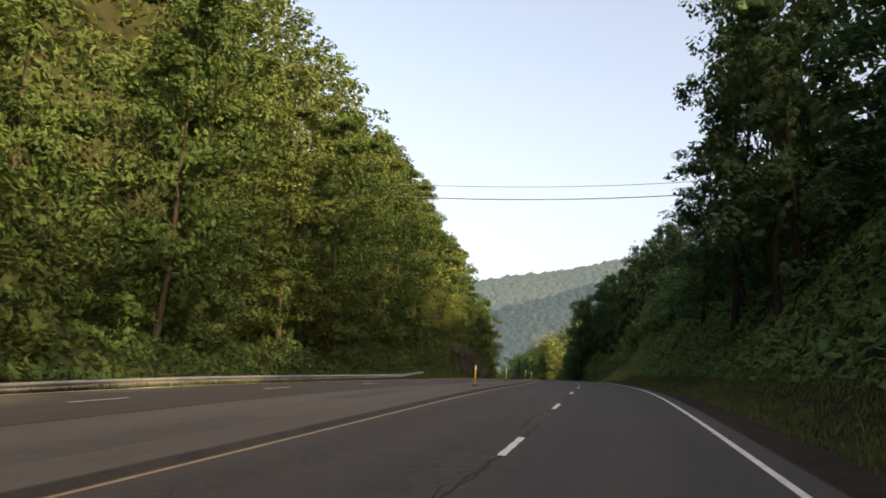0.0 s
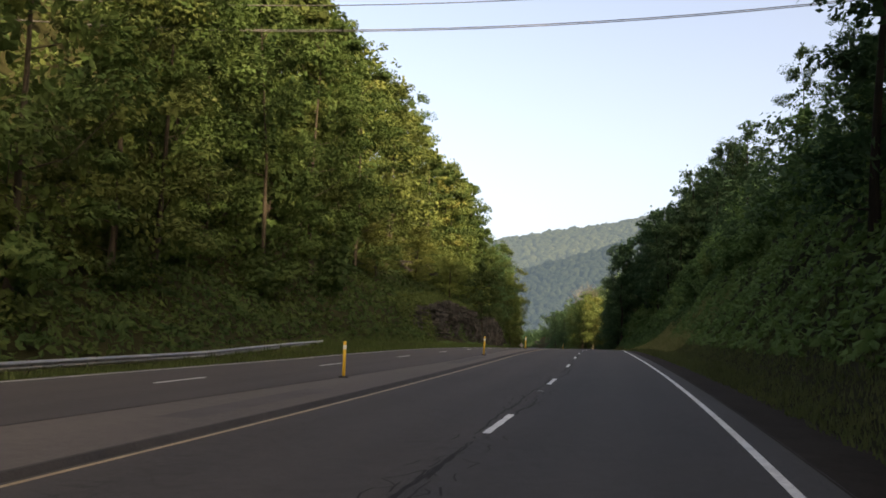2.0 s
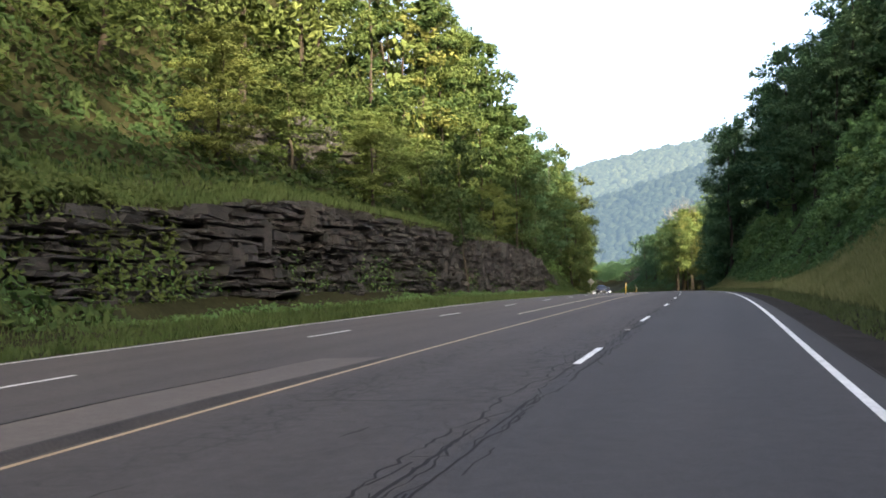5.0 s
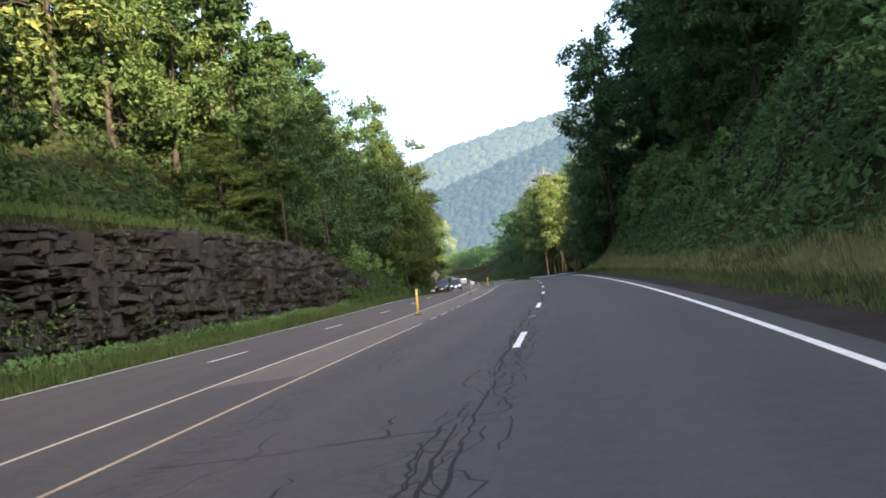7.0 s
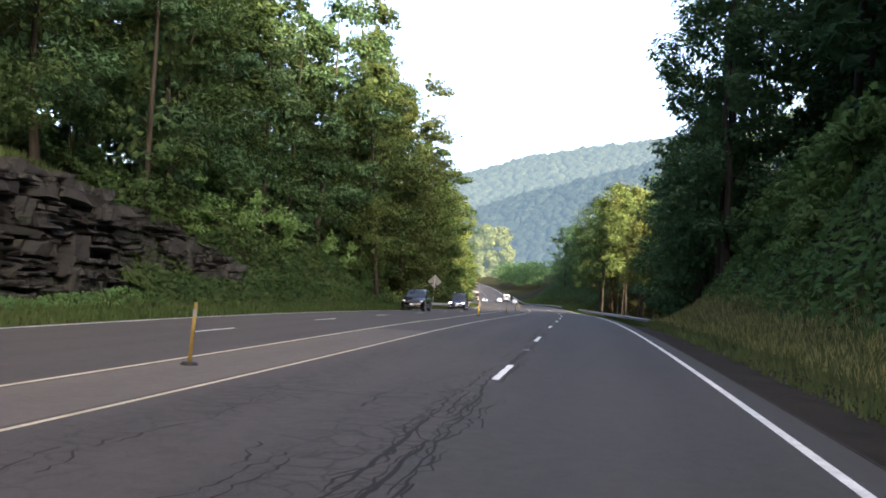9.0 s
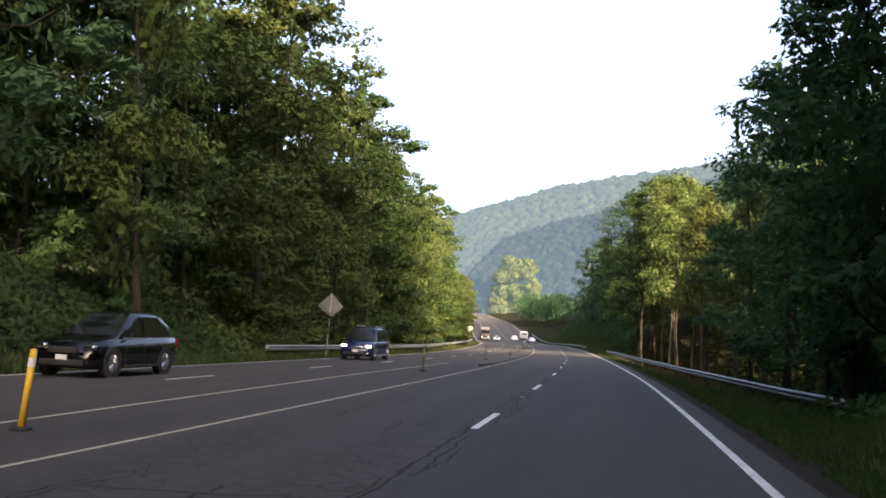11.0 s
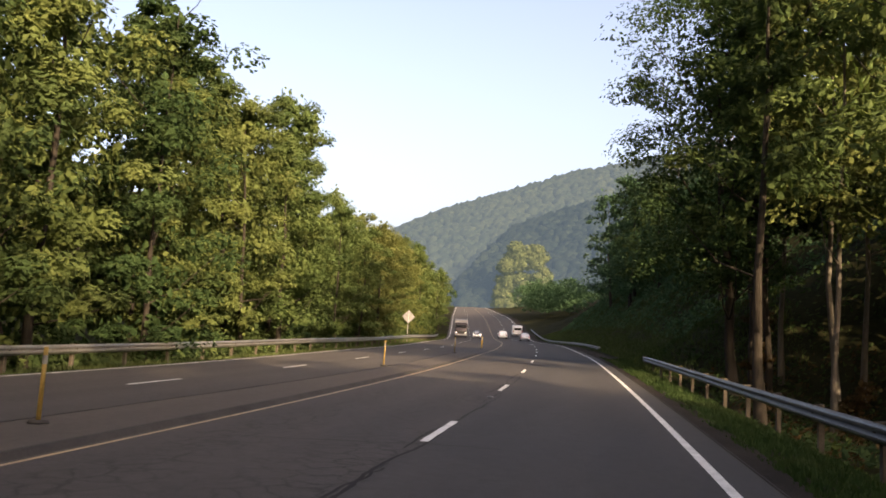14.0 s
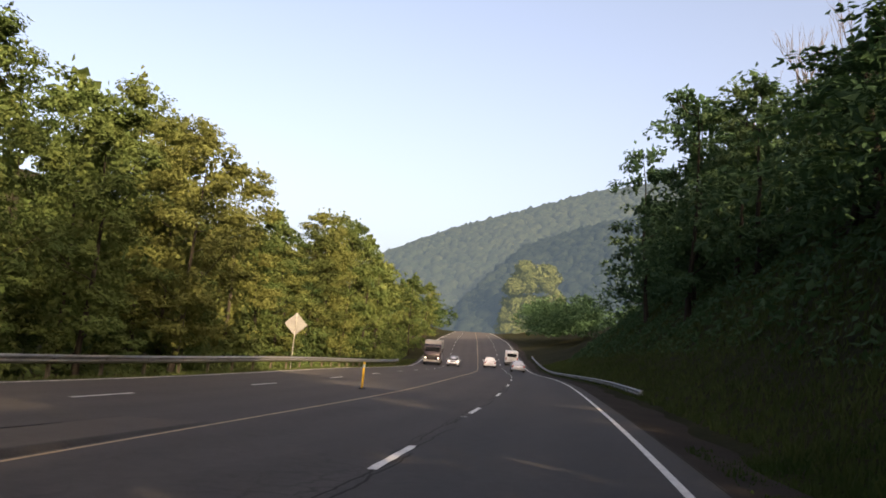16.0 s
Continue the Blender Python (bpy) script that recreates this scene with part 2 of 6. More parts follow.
def rock_material():
    """Bedded grey stone: bluish and brown beds, pale scars, fine horizontal cracks with crevice shade in the colour."""
    m, nt, lk, b = material("bedded_sandstone", 0.92, 0.0, 0.15)
    info = nt.new("ShaderNodeObjectInfo")
    geo = nt.new("ShaderNodeNewGeometry")
    big = noise_tex(nt, lk, 0.3, 5, 0.65)
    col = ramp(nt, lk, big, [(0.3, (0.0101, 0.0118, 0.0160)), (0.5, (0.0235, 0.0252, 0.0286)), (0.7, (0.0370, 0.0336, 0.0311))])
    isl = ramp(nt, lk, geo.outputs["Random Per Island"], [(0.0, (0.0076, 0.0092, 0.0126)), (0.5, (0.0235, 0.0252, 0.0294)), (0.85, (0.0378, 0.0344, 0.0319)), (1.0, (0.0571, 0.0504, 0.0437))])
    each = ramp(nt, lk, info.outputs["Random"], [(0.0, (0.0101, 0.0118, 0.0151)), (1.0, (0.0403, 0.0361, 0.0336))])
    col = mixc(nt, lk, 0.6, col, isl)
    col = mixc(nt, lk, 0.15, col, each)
    # Near-black stop paints the shade of crevices between the beds.
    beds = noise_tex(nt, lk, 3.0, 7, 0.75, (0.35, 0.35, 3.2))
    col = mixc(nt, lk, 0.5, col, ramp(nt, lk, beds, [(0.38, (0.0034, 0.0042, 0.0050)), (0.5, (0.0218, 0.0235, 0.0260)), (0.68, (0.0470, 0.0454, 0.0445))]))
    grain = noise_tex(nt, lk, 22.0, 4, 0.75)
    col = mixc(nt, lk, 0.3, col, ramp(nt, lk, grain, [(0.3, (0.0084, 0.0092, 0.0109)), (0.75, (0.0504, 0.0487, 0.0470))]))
    moss = ramp(nt, lk, noise_tex(nt, lk, 0.6, 4, 0.6), [(0.58, (0, 0, 0)), (0.78, (0.55, 0.55, 0.55))])
    col = mixc(nt, lk, moss, col, (0.0168, 0.0235, 0.0118))
    lk.new(col, b.inputs["Base Color"])
    bump(nt, lk, b, beds, 1.0, 0.10)
    return m


M_ROCK = rock_material()


def paint(name, col, rough=0.25, metal=0.3):
    m, nt, lk, b = material(name, rough, metal, 0.5)
    dust = noise_tex(nt, lk, 1.6, 4)
    lk.new(mixc(nt, lk, ramp(nt, lk, dust, [(0.5, (0, 0, 0)), (0.95, (0.06, 0.06, 0.06))]), col, (0.06, 0.055, 0.05)), b.inputs["Base Color"])
    b.inputs["Coat Weight"].default_value = 0.25
    return m


M_CARBLACK = paint("black_car_paint", (0.003, 0.003, 0.004), 0.15, 0.0)
M_CARBLUE = paint("navy_car_paint", (0.006, 0.011, 0.050), 0.18, 0.0)
M_CARSILVER = paint("silver_car_paint", (0.55, 0.56, 0.58))
M_CARWHITE = paint("white_car_paint", (0.75, 0.75, 0.75), 0.3, 0.0)
M_TRUCKRED = paint("dark_truck_paint", (0.045, 0.03, 0.03))
M_TRUCKBOX = paint("dull_grey_truck_paint", (0.16, 0.16, 0.17), 0.5, 0.0)
M_CHROME = two_tone("chrome", (0.55, 0.55, 0.56), (0.75, 0.75, 0.76), 3, 0.15, 1.0)
M_CARGLASS = material("tinted_car_glass", 0.06, 0.0, 0.6)[0]
M_CARGLASS.node_tree.nodes["Principled BSDF"].inputs["Base Color"].default_value = (0.012, 0.014, 0.016, 1)
M_TAIL = two_tone("red_lens", (0.25, 0.01, 0.01), (0.4, 0.02, 0.02), 6, 0.2)
M_PLATE = two_tone("number_plate", (0.55, 0.56, 0.58), (0.7, 0.7, 0.72), 6, 0.4)


def lamp_material():
    m, nt, lk, b = material("lit_headlamp", 0.2)
    b.inputs["Base Color"].default_value = (0.9, 0.9, 0.85, 1)
    b.inputs["Emission Color"].default_value = (1.0, 0.95, 0.85, 1)
    b.inputs["Emission Strength"].default_value = 0.7
    return m


M_HEADLAMP = lamp_material()


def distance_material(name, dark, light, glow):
    """Wooded ridges a kilometre and more away; an emission stands in for morning haze."""
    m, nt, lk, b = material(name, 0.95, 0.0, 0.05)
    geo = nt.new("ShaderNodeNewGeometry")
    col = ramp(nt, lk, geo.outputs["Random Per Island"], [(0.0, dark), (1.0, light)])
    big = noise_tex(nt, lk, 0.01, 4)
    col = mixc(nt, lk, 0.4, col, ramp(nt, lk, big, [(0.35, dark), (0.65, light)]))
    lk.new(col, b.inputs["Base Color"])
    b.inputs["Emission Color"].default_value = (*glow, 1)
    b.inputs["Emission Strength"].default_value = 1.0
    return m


# Haze and the spur's shadow are put into these base colours and emissions.
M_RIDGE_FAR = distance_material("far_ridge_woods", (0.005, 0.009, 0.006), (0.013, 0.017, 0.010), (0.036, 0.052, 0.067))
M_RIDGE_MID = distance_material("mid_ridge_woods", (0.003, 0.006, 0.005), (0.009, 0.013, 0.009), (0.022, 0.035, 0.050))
# Paler base and a faint emission put sun and haze into these trees.
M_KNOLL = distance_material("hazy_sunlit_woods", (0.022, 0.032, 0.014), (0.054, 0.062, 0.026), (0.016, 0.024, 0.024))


# ---- mesh helpers ----
def mesh_np(name, verts, faces, mat, smooth=False):
    """A mesh from arrays; all faces have the same number of corners."""
    verts, faces = np.asarray(verts, np.float32), np.asarray(faces, np.int32)
    me = bpy.data.meshes.new(name)
    n, k = faces.shape
    me.vertices.add(len(verts))
    me.vertices.foreach_set("co", verts.ravel())
    me.loops.add(n * k)
    me.loops.foreach_set("vertex_index", faces.ravel())
    me.polygons.add(n)
    me.polygons.foreach_set("loop_start", np.arange(n, dtype=np.int32) * k)
    me.polygons.foreach_set("use_smooth", np.full(n, smooth))
    me.update(calc_edges=True)
    me.materials.append(mat)
    return me


def put(name, me, parent=None, label="", m=None):
    ob = new(name, me)
    if parent is not None:
        ob.parent = parent
    if m is not None:
        ob.matrix_basis = m
    if label:
        ob["label"] = label
    return ob


def part(name, bm, mat, parent, label="", smooth=False, m=None):
    me = bpy.data.meshes.new(name)
    bm.normal_update()
    bm.to_mesh(me)
    bm.free()
    me.materials.append(mat)
    if smooth:
        for p in me.polygons:
            p.use_smooth = True
    return put(name, me, parent, label, m)


def box(bm, cx, cy, cz, sx, sy, sz, bevel=0.0):
    r = bmesh.ops.create_cube(bm, size=1.0, matrix=Matrix.LocRotScale((cx, cy, cz), None, (sx, sy, sz)))
    if bevel:
        es = list({e for v in r["verts"] for e in v.link_edges})
        bmesh.ops.bevel(bm, geom=es, offset=bevel, segments=2, affect="EDGES", profile=0.7)
    return bm


def cyl(bm, p, q, r1, r2, seg=10, caps=True):
    p, q = Vector(p), Vector(q)
    d = q - p
    m = Matrix.Translation((p + q) / 2) @ d.to_track_quat("Z", "Y").to_matrix().to_4x4()
    bmesh.ops.create_cone(bm, cap_ends=caps, segments=seg, radius1=r1, radius2=r2, depth=d.length, matrix=m)
    return bm


# ---- the line of the road: heading (degrees to the left) and grade every 24.38 m ----
STEP = 24.38
HEADING = [-1.37, -0.83, -0.17, 1.86, 2.78, 2.4, 1.55, 2.58, 3.33, 4.65, 5.98, 6.14, 6.82, 8.03, 8.53, 9.7, 10.82, 11.9, 13.2, 14.5, 15.5, 16.2, 16.8, 17.0] + [17.0] * 15 + [19, 23, 29, 36, 44, 50]
GRADE = [0.0701, 0.0694, 0.0548, 0.0524, 0.0502, 0.042, 0.0361, 0.0312, 0.021, 0.0182, 0.0187, 0.0092, 0.0059, 0.0032, 0.0043, 0.0085, 0.0143, 0.009, 0.0157, 0.007, 0.006, 0.014, 0.06, 0.085, 0.082, 0.06] + [0.047] * 6 + [0.045] * 14


def spline(x, v):
    v = np.array(v, float)
    x = np.asarray(x, float) / STEP
    i = np.clip(np.floor(x).astype(int), 0, len(v) - 2)
    u = np.clip(x - i, 0, 1)
    p1, p2, p0, p3 = v[i], v[i + 1], v[np.maximum(i - 1, 0)], v[np.minimum(i + 2, len(v) - 1)]
    return 0.5 * (2 * p1 + (p2 - p0) * u + (2 * p0 - 5 * p1 + 4 * p2 - p3) * u * u + (3 * p1 - p0 - 3 * p2 + p3) * u**3)


LINE_S = np.arange(0, 1120, 0.5)
LINE_A = np.radians(spline(LINE_S, HEADING))
LINE_X = np.r_[0, np.cumsum(-np.sin(LINE_A) * 0.5)[:-1]]
LINE_Y = np.r_[0, np.cumsum(np.cos(LINE_A) * 0.5)[:-1]]
LINE_Z = np.r_[0, np.cumsum(spline(LINE_S, GRADE) * 0.5)[:-1]]


def place(s, across, h=0.0):
    """World points from metres along the lane line, metres to its right and metres above the road."""
    s, across, h = np.broadcast_arrays(np.asarray(s, float), np.asarray(across, float), np.asarray(h, float))
    a = np.interp(s, LINE_S, LINE_A)
    before, after = np.minimum(s, 0), np.maximum(s - LINE_S[-1], 0)
    x = np.interp(s, LINE_S, LINE_X) - np.sin(a) * (before + after) + across * np.cos(a)
    y = np.interp(s, LINE_S, LINE_Y) + np.cos(a) * (before + after) + across * np.sin(a)
    z = np.interp(s, LINE_S, LINE_Z) + before * 0.07 + after * 0.03 + h + 0.021 * np.clip(across, -16, 0)
    return np.stack([x, y, z], -1)


def heading(s):
    return float(np.degrees(np.interp(s, LINE_S, LINE_A)))


def yellow_far(s):
    """Across of the far yellow line, where the median is wider at the start."""
    return np.interp(s, [-100, 24, 50, 90, 157, 207, 268, 300, 330, 375, 1200], [-8.8, -8.7, -7.2, -5.5, -5.4, -5.55, -5.8, -6.5, -6.3, -5.6, -5.6])


def edge_far(s):
    return np.interp(s, [-100, 24, 50, 90, 157, 207, 275, 330, 375, 1200], [-15.9, -15.8, -14.3, -12.6, -12.5, -12.7, -13.1, -13.0, -12.7, -12.7])


# ground height above the road at fixed distances across, for stations along it
LEFT_L = np.array([-12.7, -15.5, -18.2, -19.4, -22, -26, -32, -40, -52, -70, -120, -220])
LEFT_H = {
    -90: (0, -0.12, -0.2, 0.1, 0.8, 1.6, 2.4, 4, 18, 40, 85, 110), 75: (0, -0.12, -0.15, 0.2, 0.9, 1.8, 2.4, 3.5, 17, 40, 85, 115),
    105: (0, 0, 0.4, 1.0, 2.5, 5, 8, 14, 30, 52, 92, 120), 138: (0, 0.1, 1.5, 3.6, 5.5, 9, 15, 25, 41, 62, 100, 130),
    150: (0, 0.1, 0.4, 4.8, 6.0, 9, 15.5, 26, 42, 63, 100, 130), 170: (0, 0.1, 0.4, 6.2, 7.0, 9.6, 15.5, 26, 42, 62, 100, 130),
    222: (0, 0.1, 0.4, 6.2, 7.0, 10, 17, 28, 42, 58, 95, 125), 250: (0, 0.1, 0.4, 5.4, 6.3, 9.5, 17, 28, 40, 54, 85, 115),
    266: (0, 0.2, 1.4, 3.4, 4.6, 6, 10, 16, 26, 38, 66, 100), 290: (0, 0.2, 1.9, 3.4, 4.4, 5.2, 7, 10, 15, 22, 40, 70),
    312: (0, 0, 0.6, 1.7, 2.6, 3.0, 3.4, 4, 6, 9, 15, 30), 388: (0, -0.2, -0.6, -0.7, -0.7, -0.4, 0, 0.5, 1, 2, 5, 15),
    540: (0, -0.2, -0.6, -0.7, -0.7, -0.4, 0, 0.5, 1, 2, 6, 20), 800: (0, 0, 0, 0, 0.5, 1, 2, 3, 5, 10, 25, 60)}
RIGHT_L = np.array([4.2, 5.6, 7, 9, 12, 16, 22, 32, 50, 90, 200])
# Crest heights out of view are set to shade the road and left hillside.
RIGHT_H = {
    -90: (0, 0, 0.4, 2, 5.5, 9, 13, 17, 25, 36, 46), -10: (0, 0, 0.4, 2.1, 5.8, 9.6, 14, 21.5, 32.5, 45, 54), 24: (0, 0, 0.4, 2.1, 5.9, 10, 15, 27, 45, 67, 78), 50: (0, 0, 0.4, 2.2, 6.1, 10.8, 17, 28, 44, 66, 82),
    72: (0, 0, 0.4, 2.1, 6.1, 11, 18, 30, 45, 68, 78), 96: (0, 0, 0.4, 2.0, 5.8, 11, 18, 31, 45, 70, 80), 118: (0, 0, 0.4, 2.0, 5.9, 11, 18, 30, 43, 72, 82), 140: (0, 0, 0.4, 2.0, 6, 11, 18, 29, 43, 74, 84),
    165: (0, 0, 0.4, 2.0, 6.2, 11.3, 18, 29, 44, 76, 86), 195: (0, 0, 0.25, 1.2, 4.8, 10.6, 17.6, 29, 45, 74, 78),
    250: (0, 0, 0.2, 1.0, 4.6, 10.6, 19, 30, 42, 50, 54), 280: (0, 0, 0.3, 1.5, 5, 9.5, 16, 27, 34, 37, 40),
    298: (0, -0.1, -0.25, -0.4, -0.5, 2.5, 9, 19, 25, 28, 32), 314: (0, -0.1, -0.35, -0.9, -2.0, 0, 4, 12, 20, 24, 28), 332: (0, -0.1, -0.6, -1.6, -2.6, -2.8, -2.4, 0, 6, 14, 20),
    390: (0, -0.1, -0.6, -1.6, -2.4, -2.4, -1.6, 0, 6, 24, 34), 404: (0, -0.1, 0.2, 1.2, 3, 5.4, 9.5, 17, 30, 44, 54),
    430: (0, -0.1, 0.3, 2.0, 5.4, 9.5, 15, 23, 34, 50, 62), 500: (0, -0.1, 0.3, 2.0, 5.0, 9, 14, 22, 33, 50, 66), 548: (0, -0.1, 0.2, 0.8, 1.8, 3.4, 8, 17, 28, 46, 66),
    600: (0, 0, 0, 0.2, 0.4, 0.8, 1.5, 5, 13, 36, 70), 800: (0, 0, 0, 0.2, 0.4, 0.8, 1.2, 2, 4, 16, 70)}


def ground_h(s, across):
    s, across = np.broadcast_arrays(np.asarray(s, float), np.asarray(across, float))
    out = np.zeros(s.shape)
    for cols, rows, left in ((LEFT_L, LEFT_H, True), (RIGHT_L, RIGHT_H, False)):
        ks = np.array(sorted(rows))
        tab = np.array([rows[k] for k in ks], float)
        i = np.clip(np.searchsorted(ks, s) - 1, 0, len(ks) - 2)
        u = np.clip((s - ks[i]) / (ks[i + 1] - ks[i]), 0, 1)
        u = u * u * (3 - 2 * u)
        c, t = (-cols, tab) if left else (cols, tab)
        d = np.abs(across)
        if left:
            d = d - np.clip(-12.7 - edge_far(s), -0.2, 9) * np.clip((24 - d) / 6, 0, 1)
        j = np.clip(np.searchsorted(c, d) - 1, 0, len(c) - 2)
        v = np.clip((d - c[j]) / (c[j + 1] - c[j]), 0, 1)
        h = (t[i, j] * (1 - u) + t[i + 1, j] * u) * (1 - v) + (t[i, j + 1] * (1 - u) + t[i + 1, j + 1] * u) * v
        out = np.where((across < 0) == left, h, out)
    rough = 0.35 * np.sin(s * 0.31 + across * 0.7) + 0.3 * np.sin(s * 0.17 - across * 0.43 + 1.0) + 0.25 * np.sin(s * 0.73 + across * 0.21)
    away = np.clip((np.abs(across) - np.where(across < 0, 22, 8)) / 8, 0, 1)
    return out + rough * away


def ribbon(name, s0, s1, cols, mat, step=2.0, attr=False):
    """A strip along the road; cols: (across, height) pairs, each a number or a function of s, from left to right."""
    s = np.arange(s0, s1 + step / 2, step)
    pts = [place(s, c(s) if callable(c) else c, h(s) if callable(h) else h) for c, h in cols]
    v = np.stack(pts, 1).reshape(-1, 3)
    n, k = len(s), len(cols)
    i, j = np.meshgrid(np.arange(n - 1), np.arange(k - 1), indexing="ij")
    a = (i * k + j).ravel()
    f = np.stack([a, a + 1, a + k + 1, a + k], 1)
    me = mesh_np(name, v, f, mat)
    if attr:
        at = me.attributes.new("across", "FLOAT", "POINT")
        at.data.foreach_set("value", np.stack([np.broadcast_to(np.asarray(c(s) if callable(c) else c, float), s.shape) for c, h in cols], 1).astype(np.float32).ravel())
    return me


# ---- ground: one sheet to the horizon ----
def build_ground():
    s = np.r_[-1500, -600, -250, np.arange(-90, 640, 3.0), np.arange(640, 1120, 12.0), 1300, 1700, 2600, 4500]
    a = np.r_[-3000, -1200, -500, -220, -160, -120, -95, -80, -70, -62, -54, -48, -43, -38, -34, -30, -27, -24.5, -22.5, -21, -20.0, -19.3, -18.8, -18.2, -17.3, -16, -14.8, -12.7, -6, 0, 4.2, 5, 5.7, 6.4, 7.2, 8.2, 9.4, 10.8, 12.5, 14.5, 17, 20, 24, 28, 34, 42, 50, 60, 75, 90, 120, 160, 200, 500, 1200, 3000]
    S, A = np.meshgrid(s, a, indexing="ij")
    sc, ac = np.clip(S, -90, 1100), np.clip(A, -220, 200)
    h = ground_h(sc, ac) - 0.05 - 0.1 * ((A > -13) & (A < 4))
    # the sheet dips in behind the rock cutting
    h = np.where((S > 146) & (S < 268) & (A < -18.5) & (A > -20.5), np.minimum(h, -0.3), h)
    p = place(sc, ac, h)
    # beyond the built stretch the sheet runs straight on
    p[..., 0] += (A - ac) - np.sin(radians(5)) * (S - sc)
    p[..., 1] += (S - sc)
    k = len(a)
    i, j = np.meshgrid(np.arange(len(s) - 1), np.arange(k - 1), indexing="ij")
    q = (i * k + j).ravel()
    me = mesh_np("ground", p.reshape(-1, 3), np.stack([q, q + 1, q + k + 1, q + k], 1), M_SOIL, True)
    tagged(put("ground", me), "leaf-littered soil of the wooded valley sides", "ground", kind="structure")


build_ground()

# ---- road ----
S0, S1 = -60, 1110
road = put("road", ribbon("road", S0, S1, [(lambda s: edge_far(s) - 0.55, -0.02), (edge_far, 0), (lambda s: edge_far(s) + 3.55, 0), (yellow_far, 0), (-4.6, 0.0), (-3.6, 0), (-1.8, 0), (0, 0), (1.8, 0), (3.66, 0), (4.25, -0.012)], M_ASPHALT, 2.0, True))
tagged(road, "worn grey asphalt highway with cracked lane seam", "road", kind="structure")
gravel = put("shoulder", ribbon("shoulder", S0, S1, [(4.2, -0.01), (4.42, -0.02), (lambda s: np.interp(s, [0, 262, 285, 395, 410], [5.75, 5.75, 4.75, 4.75, 5.7]) + np.interp(s, [262, 285, 395, 410], [1, 0.3, 0.3, 1]) * (0.25 * np.sin(s * 0.21) + 0.15 * np.sin(s * 0.83)), -0.04)], M_GRAVEL, 1.0, True))
tagged(gravel, "dark gravelly road shoulder", "shoulder", kind="structure")


def band(name, s0, s1, mid, width, mat, h=0.005, step=1.0, label=""):
    f = mid if callable(mid) else (lambda s: mid + 0 * s)
    return put(name, ribbon(name, s0, s1, [(lambda s: f(s) - width / 2, h), (lambda s: f(s) + width / 2, h)], mat, step), road, label)


band("edge_line", S0, S1, 3.66, 0.125, M_WHITE, label="solid white edge line")
band("edge_line", S0, S1, edge_far, 0.12, M_WHITE, label="solid white edge line")
band("centre_line", S0, 196, -3.62, 0.085, M_YELLOW, label="worn yellow line")
band("centre_line", 316, S1, -3.62, 0.075, M_YELLOW, label="worn yellow line")
band("centre_line", 216, 316, -3.62, 0.08, M_YELLOW_PALE, label="worn yellow line")
band("centre_line", S0, 132, yellow_far, 0.09, M_YELLOW, label="worn yellow line")
band("centre_line", 157, 322, yellow_far, 0.10, M_YELLOW_PALE, label="worn yellow line")
wr = np.random.default_rng(17)
s = 196.0
while s < 216:
    ln = wr.uniform(0.6, 3.5)
    band("centre_line", s, s + ln, -3.62, wr.uniform(0.05, 0.1), M_YELLOW_PALE, step=ln / 2, label="flaked remains of a yellow line")
    s += ln + wr.uniform(0.4, 2.2)


def dash_mesh():
    bm = bmesh.new()
    # a worn, slightly ragged bar of paint
    for k in range(8):
        for sgn in (-1, 1):
            bm.verts.new((sgn * (0.06 + 0.008 * math.sin(k * 2.3 + sgn)), k * 3.05 / 7, 0))
    bm.verts.ensure_lookup_table()
    for k in range(7):
        bm.faces.new([bm.verts[i] for i in (2 * k, 2 * k + 1, 2 * k + 3, 2 * k + 2)])
    me = bpy.data.meshes.new("lane_dash")
    bm.to_mesh(me)
    me.materials.append(M_WHITE)
    return me


DASH = dash_mesh()
DASH_K = [-10, 0, 5, 12, 16, 21, 25, 29, 32, 70]
DASH_S = [-108.8, 13.1, 74.4, 161.0, 210.1, 270.9, 319.0, 366.8, 402.4, 865.6]
for k in range(-5, 60):
    for mid, shift in ((0.0, 0.0), (None, 8.5)):
        s = float(np.interp(k, DASH_K, DASH_S)) + shift
        a = mid if mid is not None else float(np.interp(s, [150, 230, 270, 310, 330, 420], [-8.7, -8.75, -9.5, -9.3, -8.9, -8.5]) if s > 130 else edge_far(s) + 3.55)
        p = place(s, a, 0.006)
        g = float(np.interp(s, LINE_S, spline(LINE_S, GRADE)))
        put("lane_dash", DASH, road, "", pose(*p, math.degrees(math.atan(g)), 0, heading(s)))

# low metal marker castings set into the lane seam
bm = bmesh.new()
box(bm, 0, 0, 0.008, 0.14, 0.24, 0.016, 0.005)
box(bm, 0, 0, 0.018, 0.09, 0.10, 0.016, 0.004)
CASTING = bpy.data.meshes.new("marker_casting")
bm.to_mesh(CASTING)
bm.free()
CASTING.materials.append(M_SIGN)
for k in range(-3, 22):
    s = 47.0 + 24.4 * k
    g = float(np.interp(s, LINE_S, spline(LINE_S, GRADE)))
    put("marker_casting", CASTING, road, "", pose(*place(s, 0.0, 0.004), math.degrees(math.atan(g)), 0, heading(s)))

